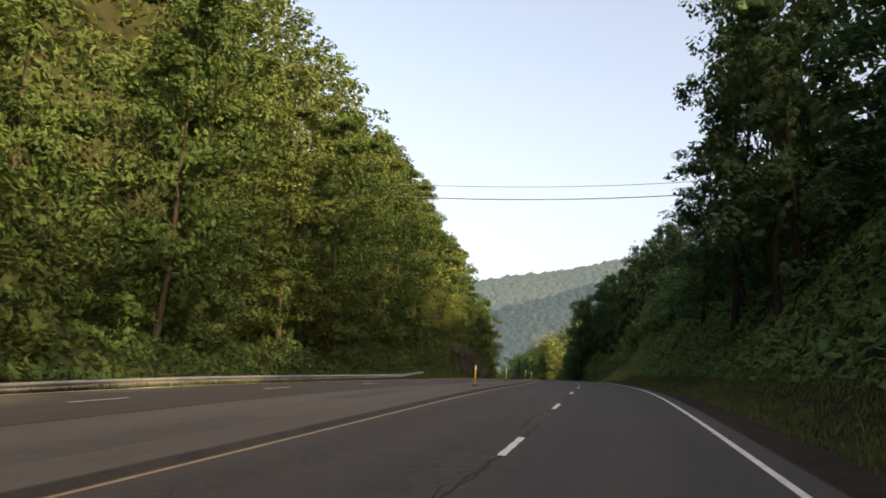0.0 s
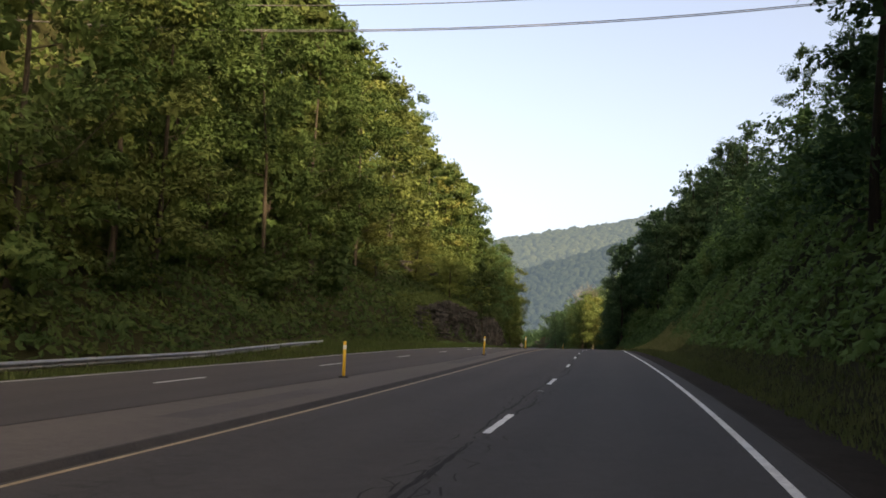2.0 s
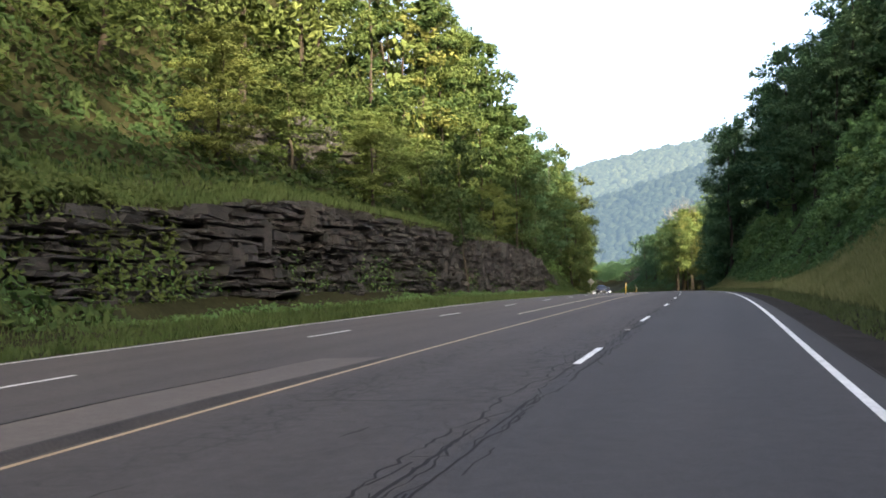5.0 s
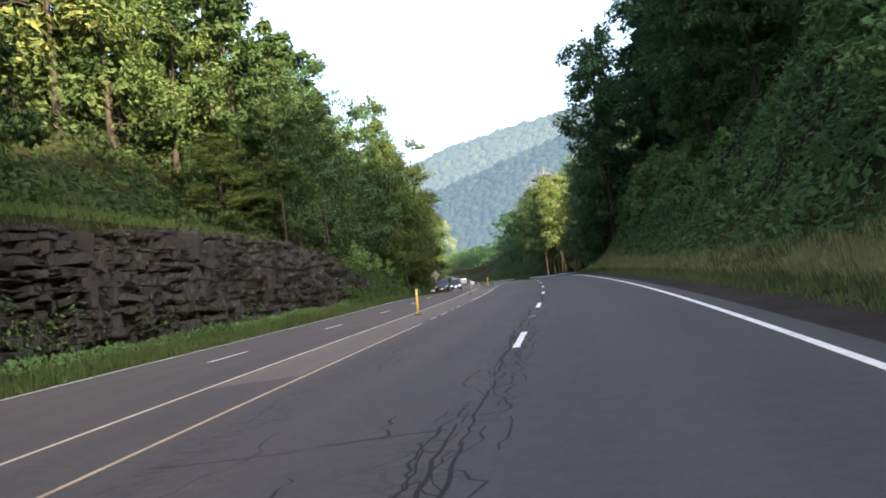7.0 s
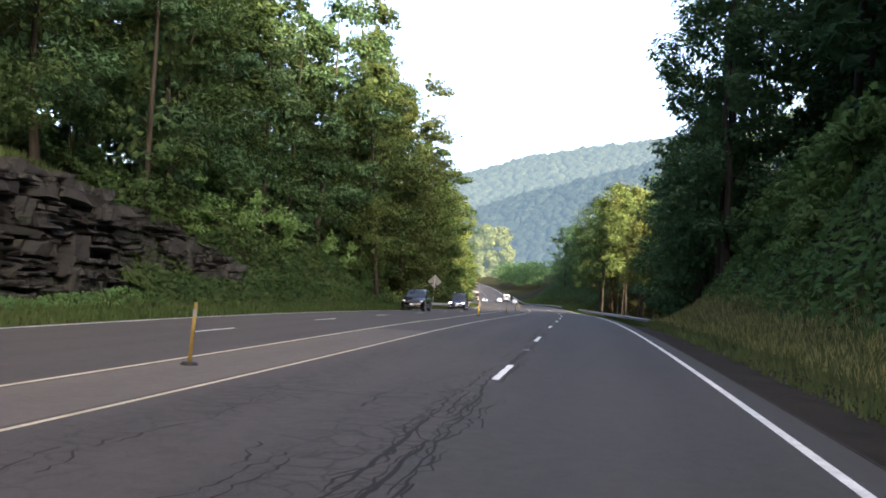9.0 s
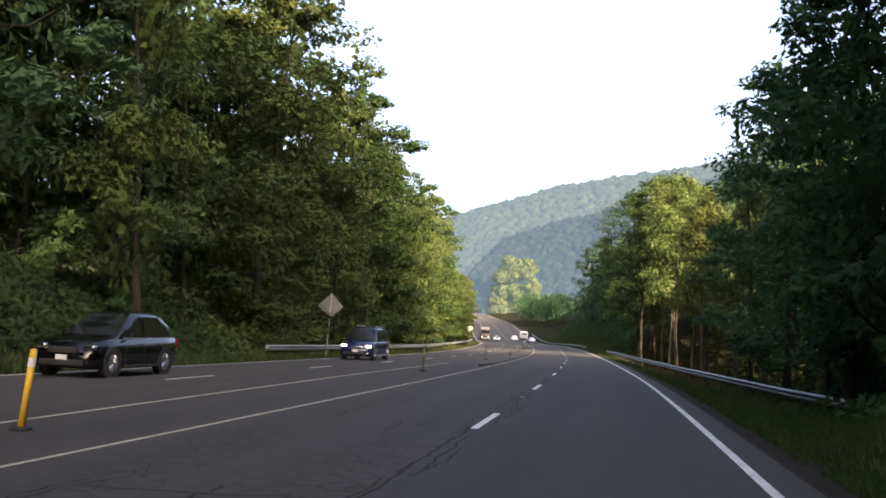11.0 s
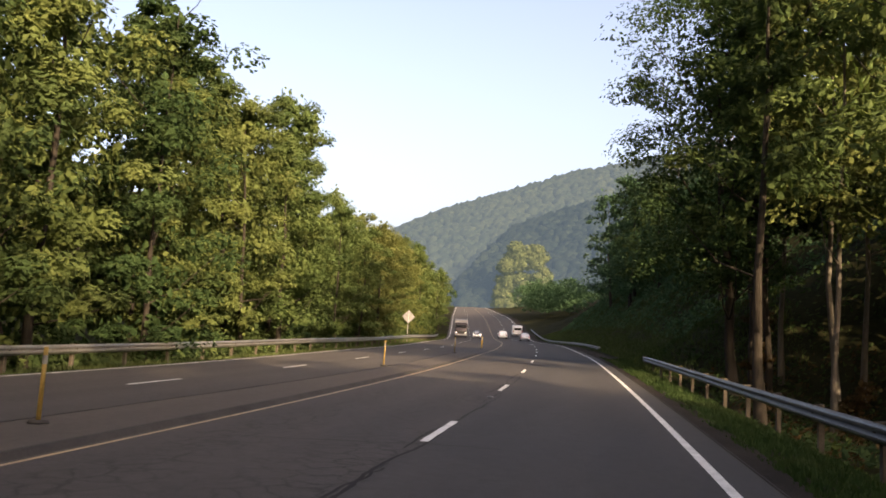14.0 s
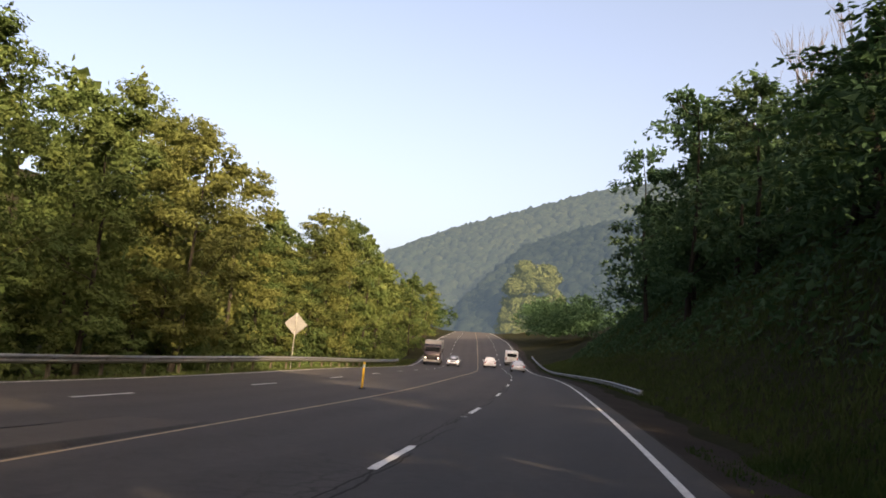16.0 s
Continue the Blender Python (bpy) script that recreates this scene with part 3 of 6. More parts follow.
# median: raised slab at both ends of the stretch, painted flush between
KERBS = [(S0, 138.0), (318.0, 407.0)]
for n, (a0, a1) in enumerate(KERBS):
    rise = lambda s, a0=a0, a1=a1: 0.075 * np.clip((a1 - s) / 6, 0, 1) * np.clip((s - a0) / 3, 0, 1) + 0.006
    slab = put("median", ribbon("median", a0, a1, [(lambda s: yellow_far(s) + 0.16, 0.005), (lambda s: yellow_far(s) + 0.3, rise), (lambda s: 0.5 * (yellow_far(s) - 4.0), rise), (-4.0, rise), (-3.86, rise)], M_MEDIAN if n == 0 else M_MEDIAN_DARK, 1.0, True))
    tagged(slab, "raised grey median slab with patched surface", "median", kind="structure")
    first_slab = slab if n == 0 else first_slab
    k = put("kerb", ribbon("kerb", a0, a1, [(-3.90, lambda s: rise(s) + 0.003), (-3.84, rise), (-3.74, 0.003)], M_KERB, 1.0), slab, "dark kerb edge")
    put("kerb", ribbon("kerb", a0, a1, [(lambda s: yellow_far(s) + 0.10, 0.003), (lambda s: yellow_far(s) + 0.19, rise), (lambda s: yellow_far(s) + 0.27, lambda s: rise(s) + 0.003)], M_KERB, 1.0), slab, "dark kerb edge")
flush = put("median", ribbon("median", 186, 250, [(lambda s: yellow_far(s) + 0.12, 0.003), (-4.6, 0.004), (-3.75, 0.003)], M_MEDIAN, 2.0, True))
tagged(flush, "flush paved median between yellow lines", "median", kind="structure")


# darker repair patches on the slab near the start
for s0, ln, a0, a1 in ((-6, 9, -7.4, -6.4), (9, 9, -6.2, -5.0), (26, 7, -6.8, -5.9), (43, 9, -5.5, -4.6), (62, 7, -5.2, -4.5), (86, 10, -5.0, -4.4)):
    put("repair_patch", ribbon("repair_patch", s0, s0 + ln, [(a0, 0.0855), (a1, 0.0855)], M_MEDPATCH, 1.0), first_slab, "darker asphalt patch")
# broken black end of the kerb where the raised median begins
bm = bmesh.new()
box(bm, 0, 0, 0.03, 0.17, 3.9, 0.10, 0.02)
p = place(318.4, -4.0, 0.0)
part("nose_kerb", bm, M_CRACK, slab, "black broken kerb end", False, pose(*p, 0.4, 0, heading(318.4) - 3.5))


def crack_mesh():
    """Wandering cracks along the lane seam, and some across the lanes."""
    v, f = [], []
    r = np.random.default_rng(3)

    def line(s, a, w):
        base = len(v)
        p, q = place(s, a - w / 2, 0.0035), place(s, a + w / 2, 0.0035)
        for i in range(len(s)):
            v.extend((p[i], q[i]))
        for i in range(len(s) - 1):
            f.append((base + 2 * i, base + 2 * i + 1, base + 2 * i + 3, base + 2 * i + 2))

    # long jagged cracks where the seam has broken up
    for off, wide in ((-0.24, 0.030), (0.20, 0.028), (0.0, 0.020)):
        s = np.arange(120, 300, 0.13)
        wob, a = 0.0, []
        for _ in s:
            wob = 0.9 * wob + r.normal(0, 0.030)
            a.append(off + wob)
        a = np.array(a)
        live = np.sin(s * 0.9 + off * 9) + np.sin(s * 0.31 + off * 4) + 0.9 * np.exp(-((s - 160) / 40) ** 2) > -0.35
        cut = np.flatnonzero(np.diff(live.astype(int))) + 1
        for run in np.split(np.arange(len(s)), cut):
            if live[run[0]] and len(run) > 5:
                line(s[run], a[run], wide * (0.4 + 0.8 * np.abs(np.sin(s[run] * 2.7 + off))) * np.clip(np.minimum(np.arange(len(run)), np.arange(len(run))[::-1]) / 6, 0.15, 1))
    # net of short cracks between them, like scales
    gs, ga = np.meshgrid(np.arange(24, 272, 0.42), np.linspace(-0.30, 0.30, 4), indexing="ij")
    gs = gs + r.normal(0, 0.10, gs.shape)
    ga = ga + r.normal(0, 0.065, ga.shape)
    wear = np.sin(gs * 0.37) + np.sin(gs * 0.11 + 1) + 1.1 * np.exp(-((gs - 165) / 45) ** 2)
    for di, dj, keep in ((1, 0, 0.62), (0, 1, 0.42)):
        n0, n1 = gs.shape[0] - di, gs.shape[1] - dj
        for i in range(n0):
            for j in range(n1):
                if wear[i, j] < 0.3 or r.random() > keep * 0.8:
                    continue
                p0 = np.array([gs[i, j], ga[i, j]])
                p1 = np.array([gs[i + di, j + dj], ga[i + di, j + dj]])
                d = (p1 - p0) / np.linalg.norm(p1 - p0)
                nrm = np.array([-d[1], d[0]]) * r.uniform(0.006, 0.013)
                mid = (p0 + p1) / 2 + r.normal(0, 0.03, 2)
                base = len(v)
                for q in (p0, mid, p1):
                    for sg in (-1, 1):
                        v.append(place(q[0] + sg * nrm[0], q[1] + sg * nrm[1], 0.0038))
                f.append((base, base + 1, base + 3, base + 2))
                f.append((base + 2, base + 3, base + 5, base + 4))
    for s0 in np.arange(-10, 470, 4.0):
        for _ in range(r.integers(1, 3)):
            L = r.uniform(2.5, 8)
            s = np.arange(s0, s0 + L, 0.18)
            a = r.normal(0, 0.10) + np.cumsum(r.normal(0, 0.016, len(s)))
            line(s, a, r.uniform(0.02, 0.05) * (0.4 + 0.6 * np.sin(np.linspace(0.2, 2.9, len(s)))) + 0.004)
    for s0 in np.arange(0, 470, 17.0):
        a = np.arange(r.uniform(-3.4, -1.5), r.uniform(-0.5, 2.5), 0.12)
        s = s0 + r.uniform(0, 15) + np.cumsum(r.normal(0, 0.03, len(a)))
        base = len(v)
        p, q = place(s, a, 0.0035), place(s + 0.035, a, 0.0035)
        for i in range(len(a)):
            v.extend((p[i], q[i]))
        for i in range(len(a) - 1):
            f.append((base + 2 * i, base + 2 * i + 1, base + 2 * i + 3, base + 2 * i + 2))
    for s0 in (178.7, 190.2, 212.0, 141.5):
        a = np.arange(-3.0, -0.1, 0.1)
        s = s0 + 0.06 * np.sin(a * 2.3 + s0) + np.cumsum(r.normal(0, 0.012, len(a)))
        w = 0.018 + 0.022 * np.abs(np.sin(a * 1.7 + s0))
        base = len(v)
        p, q = place(s, a, 0.0036), place(s + w, a, 0.0036)
        for i in range(len(a)):
            v.extend((p[i], q[i]))
        for i in range(len(a) - 1):
            f.append((base + 2 * i, base + 2 * i + 1, base + 2 * i + 3, base + 2 * i + 2))
    # broken wheel track of the inner lane
    for _ in range(110):
        s0, mid = r.uniform(118, 300), r.choice([-2.55, -2.2, -1.1])
        s = np.arange(s0, s0 + r.uniform(0.5, 2.6), 0.12)
        line(s, mid + r.normal(0, 0.16) + np.cumsum(r.normal(0, 0.035, len(s))), r.uniform(0.012, 0.04) * np.abs(np.sin(s * 5.1 + s0)) + 0.004)
    return mesh_np("seam_cracks", np.array(v), np.array(f), M_CRACK)


tagged(put("seam_cracks", crack_mesh()), "dark wandering cracks along the asphalt lane seam", "road cracks", kind="stuff")


# ---- guard rails ----
def guard_rail(s0, s1, across, label, post_gap=3.81, wood=False, top0=0.70):
    f = across if callable(across) else (lambda s: across + 0 * s)
    rail = tagged(new("guard_rail"), label, "guard rail")
    side = 1 if f(np.array([s0]))[0] < 0 else -1          # towards the road
    gh = lambda s: ground_h(s, f(s)) - 0.05
    top = lambda s: np.maximum(0.0, 0.3 * gh(s)) + (top0(s) if callable(top0) else top0)
    prof = [(0.00, 0.0), (0.045, -0.02), (0.08, -0.06), (0.08, -0.095), (0.02, -0.14), (0.005, -0.155), (0.02, -0.17), (0.08, -0.215), (0.08, -0.25), (0.045, -0.29), (0.0, -0.31)]
    cols = [((lambda s, o=o: f(s) + side * (o + 0.1)), (lambda s, d=d: top(s) + d)) for o, d in prof]
    back = [((lambda s, o=o: f(s) + side * (o + 0.09)), (lambda s, d=d: top(s) + d)) for o, d in reversed(prof)]
    me = ribbon("beam", s0, s1, cols + back, M_STEEL_DULL if wood else M_STEEL, 1.0)
    put("beam", me, rail)
    bm = bmesh.new()
    box(bm, 0, 0, 0.05, 0.11, 0.15, 1.3, 0.01)
    post = bpy.data.meshes.new("post")
    bm.to_mesh(post)
    bm.free()
    post.materials.append(M_POSTWOOD)
    bm = bmesh.new()
    box(bm, side * 0.06, 0, -0.16, 0.12, 0.12, 0.34, 0.008)
    block = bpy.data.meshes.new("spacer_block")
    bm.to_mesh(block)
    bm.free()
    block.materials.append(M_POSTWOOD)
    for s in np.arange(s0 + 0.5, s1, post_gap):
        sa = np.array([s])
        p = place(s, float(f(sa)[0]) - side * 0.05, float(top(sa)[0]) - 0.68)
        put("post", post, rail, "", pose(*p, 0, 0, heading(s)))
        p = place(s, float(f(sa)[0]) - side * 0.0, float(top(sa)[0]))
        put("spacer_block", block, rail, "", pose(*p, 0, 0, heading(s)))
    # rounded end shoe
    for s in (s0, s1):
        bm = bmesh.new()
        cyl(bm, (0, 0, -0.31), (0, 0, 0.0), 0.10, 0.10, 14)
        p = place(s, float(f(np.array([s]))[0]) + side * 0.06, float(top(np.array([s]))[0]))
        part("end_shoe", bm, M_STEEL, rail, "", True, pose(*p, 0, 0, heading(s)))
    # small reflectors on some posts
    for s in np.arange(s0 + 12.5, s1, 38.1):
        bm = bmesh.new()
        box(bm, side * 0.13, 0, -0.15, 0.02, 0.05, 0.06, 0.004)
        p = place(s, float(f(np.array([s]))[0]) - side * 0.03, float(top(np.array([s]))[0]))
        part("reflector", bm, M_POSTW, rail, "small white reflector", False, pose(*p, 0, 0, heading(s)))
    return rail


guard_rail(-55, 110, lambda s: np.interp(s, [-60, 30, 60, 85, 110], [-16.7, -16.6, -16.4, -16.6, -17.8]), "long galvanised guard rail below a vine-covered bank", top0=lambda s: np.interp(s, [88, 110], [0.30, 0.48]))
guard_rail(314, 520, lambda s: -15.0 + 0 * s, "galvanised guard rail in front of roadside woods")
guard_rail(296.5, 400, lambda s: np.interp(s, [296, 300, 305, 313, 325, 336], [11.2, 10.1, 9.0, 8.0, 7.2, 6.8]), "dull dark guard rail above a wooded drop", wood=True, top0=lambda s: np.interp(s, [300, 313, 335], [0.04, 0.24, 0.43]))
guard_rail(436, 560, lambda s: 6.5 + 0 * s, "guard rail along the foot of the bank", wood=True, top0=0.42)


# ---- flexible marker posts in the median ----
def marker_post(tube_mat=M_POSTY, label="slim yellow plastic marker post on black rubber base", rad=0.045):
    ob = tagged(new("marker_post"), label, "marker post", "marker posts along the median")
    bm = bmesh.new()
    cyl(bm, (0, 0, 0.03), (0, 0, 1.02), rad, rad * 0.94, 14)
    part("tube", bm, tube_mat, ob, "", True)
    bm = bmesh.new()
    cyl(bm, (0, 0, 0.80), (0, 0, 0.92), rad + 0.0015, rad + 0.0015, 14, False)
    part("reflective_band", bm, M_POSTW if tube_mat is M_POSTY else M_SIGN, ob, "pale reflective band", True)
    bm = bmesh.new()
    cyl(bm, (0, 0, 0.0), (0, 0, 0.05), 0.15, 0.12, 16)
    part("base", bm, M_RUBBER, ob, "black rubber base", True)
    bm = bmesh.new()
    bmesh.ops.create_uvsphere(bm, u_segments=12, v_segments=6, radius=rad * 0.93, matrix=Matrix.LocRotScale((0, 0, 1.02), None, (1, 1, 0.35)))
    part("cap", bm, tube_mat, ob, "", True)
    return ob


MARKERS = [(45.3, 1), (73.8, -1), (99.0, 2), (128, 0), (206.8, 3), (234.0, 2), (279.6, 4), (305.2, 1), (329.6, -2), (354, 1), (378.2, 2), (400.4, 1), (425.5, 1)]
first = grimy = None
for s, lean in MARKERS:
    p = place(s, {73.8: -5.75, 279.6: -5.33, 378.2: -5.5}.get(s, -5.15 if 270 < s < 410 else -5.0), 0.082 if (s < 130 or 320 < s < 402) else 0.004)
    m = pose(*p, 0, lean, heading(s))
    worn = 300 < s < 410 or s == 234.0
    if worn and grimy is None:
        grimy = marker_post(M_POSTDULL, "thin grimy yellow marker post on black rubber base", 0.034)
        grimy.matrix_basis = m
    elif first is None:
        first = marker_post()
        first.matrix_basis = m
    else:
        copy_thing(grimy if worn else first, m)


# ---- diamond road signs, seen from behind ----
def diamond_sign(s, across, size, label):
    ob = tagged(new("road_sign"), label, "road sign", "diamond signs beside the oncoming lanes")
    bm = bmesh.new()
    r = bmesh.ops.create_cube(bm, size=1, matrix=Matrix.LocRotScale((0, 0, 0), None, (size, 0.006, size)))
    vert_edges = [e for e in bm.edges if abs((e.verts[0].co - e.verts[1].co).normalized().y) > 0.9]
    bmesh.ops.bevel(bm, geom=vert_edges, offset=0.06, segments=4, affect="EDGES", profile=0.5)
    bmesh.ops.rotate(bm, verts=bm.verts, cent=(0, 0, 0), matrix=Matrix.Rotation(radians(45), 3, "Y"))
    part("panel", bm, M_SIGN, ob, "bare grey aluminium back", False, pose(0, 0.04, 3.0))
    bm = bmesh.new()
    box(bm, 0, 0, 1.5, 0.06, 0.045, 4.6, 0.008)
    part("post", bm, M_STEEL, ob)
    for dz in (-0.3, 0.3):
        bm = bmesh.new()
        box(bm, 0, -0.03, 3.0 + dz, 0.16, 0.03, 0.05, 0.006)
        part("bracket", bm, M_STEEL, ob)
    ob.matrix_basis = pose(*place(s, across, float(ground_h(s, across)) + 0.15), 0, 1.5, heading(s) + 4)


diamond_sign(324, -14.6, 1.15, "diamond sign with grey back beside guard rail")
diamond_sign(454.3, -15.4, 1.15, "pale diamond sign with bare metal back by the trees")


# ---- cables over the road ----
def cable(h0, y, label):
    ends = Vector((-95, y - 6, h0 + 9.4)), Vector((62, y + 7, h0 + 9.6))
    v, n = [], 48
    for i in range(n + 1):
        u = i / n
        p = ends[0].lerp(ends[1], u)
        p.z -= 10.5 * 4 * u * (1 - u)
        v.append(p)
    cu = bpy.data.curves.new("overhead_cable", "CURVE")
    cu.dimensions, cu.bevel_depth, cu.bevel_resolution = "3D", 0.032, 2
    sp = cu.splines.new("POLY")
    sp.points.add(n)
    for q, p in zip(sp.points, v):
        q.co = (*p, 1)
    cu.materials.append(M_WIRE)
    tagged(put("overhead_cable", cu), label, "cable", "cables over the road", "structure")


cable(29.3, 102, "thin dark overhead cable strung across the valley")
cable(28.0, 103, "thin dark overhead cable strung across the valley")
cable(28.3, 104, "thin dark overhead cable strung across the valley")


# ---- rock cutting ----
def block_mesh(seed):
    """A split sandstone slab with broken corners, about one unit in each direction."""
    r = np.random.default_rng(seed)
    bm = bmesh.new()
    bmesh.ops.create_cube(bm, size=1.0)
    long_ = [e for e in bm.edges if abs(e.verts[0].co.y - e.verts[1].co.y) > 0.5]
    bmesh.ops.subdivide_edges(bm, edges=long_, cuts=2)
    for v in bm.verts:
        v.co += Vector((r.normal(0, 0.055), r.normal(0, 0.04), r.normal(0, 0.07)))
        if abs(v.co.y) > 0.4 and r.random() < 0.3:
            v.co.x *= r.uniform(0.7, 0.97)
    bmesh.ops.triangulate(bm, faces=bm.faces[:])
    me = bpy.data.meshes.new("stone")
    bm.to_mesh(me)
    bm.free()
    me.materials.append(M_ROCK)
    return me


STONES = [block_mesh(k) for k in range(20)]
STONE_NP = []
for me in STONES:
    v = np.zeros(len(me.vertices) * 3, np.float32)
    me.vertices.foreach_get("co", v)
    f = np.zeros(len(me.polygons) * 3, np.int32)
    me.polygons.foreach_get("vertices", f)
    STONE_NP.append((v.reshape(-1, 3), f.reshape(-1, 3)))


def wall_top(s):
    return np.interp(s, [140, 148, 156, 160, 170, 184, 201, 217, 228, 238, 250, 258, 268, 277], [2.4, 4.6, 4.9, 5.6, 6.0, 5.6, 5.5, 5.9, 6.0, 5.8, 5.3, 4.7, 2.6, 1.2])


def rock_cutting():
    cut = tagged(new("rock_cutting"), "dark bedded sandstone cutting with ledges and grassy top", "rock face", kind="structure")
    r = np.random.default_rng(11)
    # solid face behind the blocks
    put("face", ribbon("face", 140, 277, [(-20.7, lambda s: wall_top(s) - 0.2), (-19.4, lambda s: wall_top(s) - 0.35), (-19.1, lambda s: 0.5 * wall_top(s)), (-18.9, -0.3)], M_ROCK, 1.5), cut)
    rest_v, rest_f, nv, parts = [], [], 0, 0
    z = -0.15
    while z < 6.6:
        hgt = r.choice([0.07, 0.10, 0.15, 0.23, 0.36], p=[0.24, 0.28, 0.26, 0.15, 0.07])
        s = 140 + r.uniform(0, 1)
        shelf = r.normal(0, 0.07) - (0.22 if r.random() < 0.12 else 0.0)
        drift = r.uniform(0, 6.28)
        while s < 276:
            blocky = np.interp(s, [185, 205, 250], [0.0, 1.0, 0.6])         # thicker, shorter blocks farther along
            tall = r.random() < 0.02 + 0.16 * blocky
            hh = hgt * (r.uniform(2.0, 4.2) if tall else r.uniform(0.8, 1.15))
            ln = float(np.clip(r.lognormal(0.0, 0.6) * (0.62 + hgt) * (1.2 - 0.5 * blocky), 0.2, 3.2))
            zz = z + 0.30 * math.sin(s * 0.06 + 0.6) + 0.09 * math.sin(s * 0.3 + drift) + 0.05 * math.sin(s * 0.9 + 2 * drift)
            if zz < wall_top(s) - 0.05 and r.random() > 0.10:
                hh = min(hh, wall_top(s) - zz + 0.1)
                # buttresses and hollows, deeper at some beds
                butt = 0.30 * math.sin(s * 0.52 + 0.5 * zz) + 0.22 * math.sin(s * 0.23 + 2) + 0.16 * math.sin(s * 1.7 - zz)
                a = -18.75 - 0.16 * zz + shelf + 0.8 * butt + r.normal(0, 0.085) - (0.25 if r.random() < 0.06 else 0) + (0.10 if tall else 0) + 0.10 * math.sin(s * 0.35 + drift)
                p = place(s + ln / 2, a, zz + hh / 2)
                k = int(r.integers(len(STONES)))
                m = Matrix.LocRotScale(Vector(p), Euler((r.normal(0, 0.03), r.normal(0.02, 0.05), radians(heading(s)) + r.normal(0, 0.08) + (math.pi if r.random() < 0.5 else 0))), Vector((1.25, ln * 1.08, hh * 1.12)))
                if 168 < s < 224 and parts < 300 and r.random() < 0.25:
                    put("stone", STONES[k], cut, "", m)
                    parts += 1
                else:
                    v, f = STONE_NP[k]
                    mm = np.array(m)
                    rest_v.append(v @ mm[:3, :3].T + mm[:3, 3])
                    rest_f.append(f + nv)
                    nv += len(v)
            s += ln
        z += hgt
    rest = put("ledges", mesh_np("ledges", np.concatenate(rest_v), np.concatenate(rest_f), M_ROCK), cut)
    rest["kind"] = "stuff"


rock_cutting()


def outcrop(s, a, h, n, spread, seed, label):
    """Ledges of the upper rock band that show between the trees."""
    r = np.random.default_rng(seed)
    ob = tagged(new("rock_outcrop"), label, "rock outcrop", "outcrops above the cutting")
    for _ in range(n):
        ds, dz = r.uniform(-spread, spread), r.uniform(-1.4, 1.0)
        p = place(s + ds, a + r.normal(0, 0.35) - 0.5 * dz, h + dz)
        m = Matrix.LocRotScale(Vector(p), Euler((r.normal(0, 0.06), r.normal(0, 0.06), r.normal(0, 0.15))), Vector((1.6, r.uniform(0.8, 2.6), r.uniform(0.2, 0.6))))
        put("stone", STONES[int(r.integers(len(STONES)))], ob, "", m)


outcrop(176, -26.2, 10.6, 60, 6, 1, "ledgy brown rock outcrop on the wooded slope")
outcrop(191, -27.5, 13.0, 50, 7, 2, "sunlit sandy rock ledge among trees")
outcrop(204, -26.4, 10.0, 26, 3, 3, "small grey rock outcrop on the slope")


# ---- plants ----
def leaf_quads(c, n, size, r, slim=0.55, fold=0.18):
    """Leaf-shaped quads at the points c with normals n."""
    k = len(c)
    t = r.normal(size=(k, 3))
    t -= (t * n).sum(1, keepdims=True) * n
    t /= np.linalg.norm(t, axis=1, keepdims=True) + 1e-9
    b = np.cross(n, t)
    s = (size * r.uniform(0.7, 1.35, k))[:, None]
    v = np.stack([c - t * s * 0.5, c + b * s * slim * 0.5 - n * s * fold + t * s * 0.05, c + t * s * 0.55 - n * s * 0.1, c - b * s * slim * 0.5 - n * s * fold + t * s * 0.05], 1)
    return v.reshape(-1, 3), np.arange(4 * k).reshape(-1, 4)


def unit(r, k):
    d = r.normal(size=(k, 3))
    return d / np.linalg.norm(d, axis=1, keepdims=True)


def tube(path, radii, seg=7):
    """A tapered tube along a path: vertices and quads."""
    path = np.asarray(path, float)
    v, f = [], []
    ang = np.linspace(0, 2 * math.pi, seg, endpoint=False)
    for i, p in enumerate(path):
        d = path[min(i + 1, len(path) - 1)] - path[max(i - 1, 0)]
        d = d / (np.linalg.norm(d) + 1e-9)
        u = np.cross(d, (0.3, 1, 0.2))
        u /= np.linalg.norm(u)
        w = np.cross(d, u)
        v.extend(p + radii[i] * (np.cos(a) * u + np.sin(a) * w) for a in ang)
    for i in range(len(path) - 1):
        for j in range(seg):
            a, b = i * seg + j, i * seg + (j + 1) % seg
            f.append((a, b, b + seg, a + seg))
    return np.array(v), np.array(f)


def join(pieces):
    vs, fs, n = [], [], 0
    for v, f in pieces:
        vs.append(v)
        fs.append(f + n)
        n += len(v)
    return np.concatenate(vs), np.concatenate(fs)


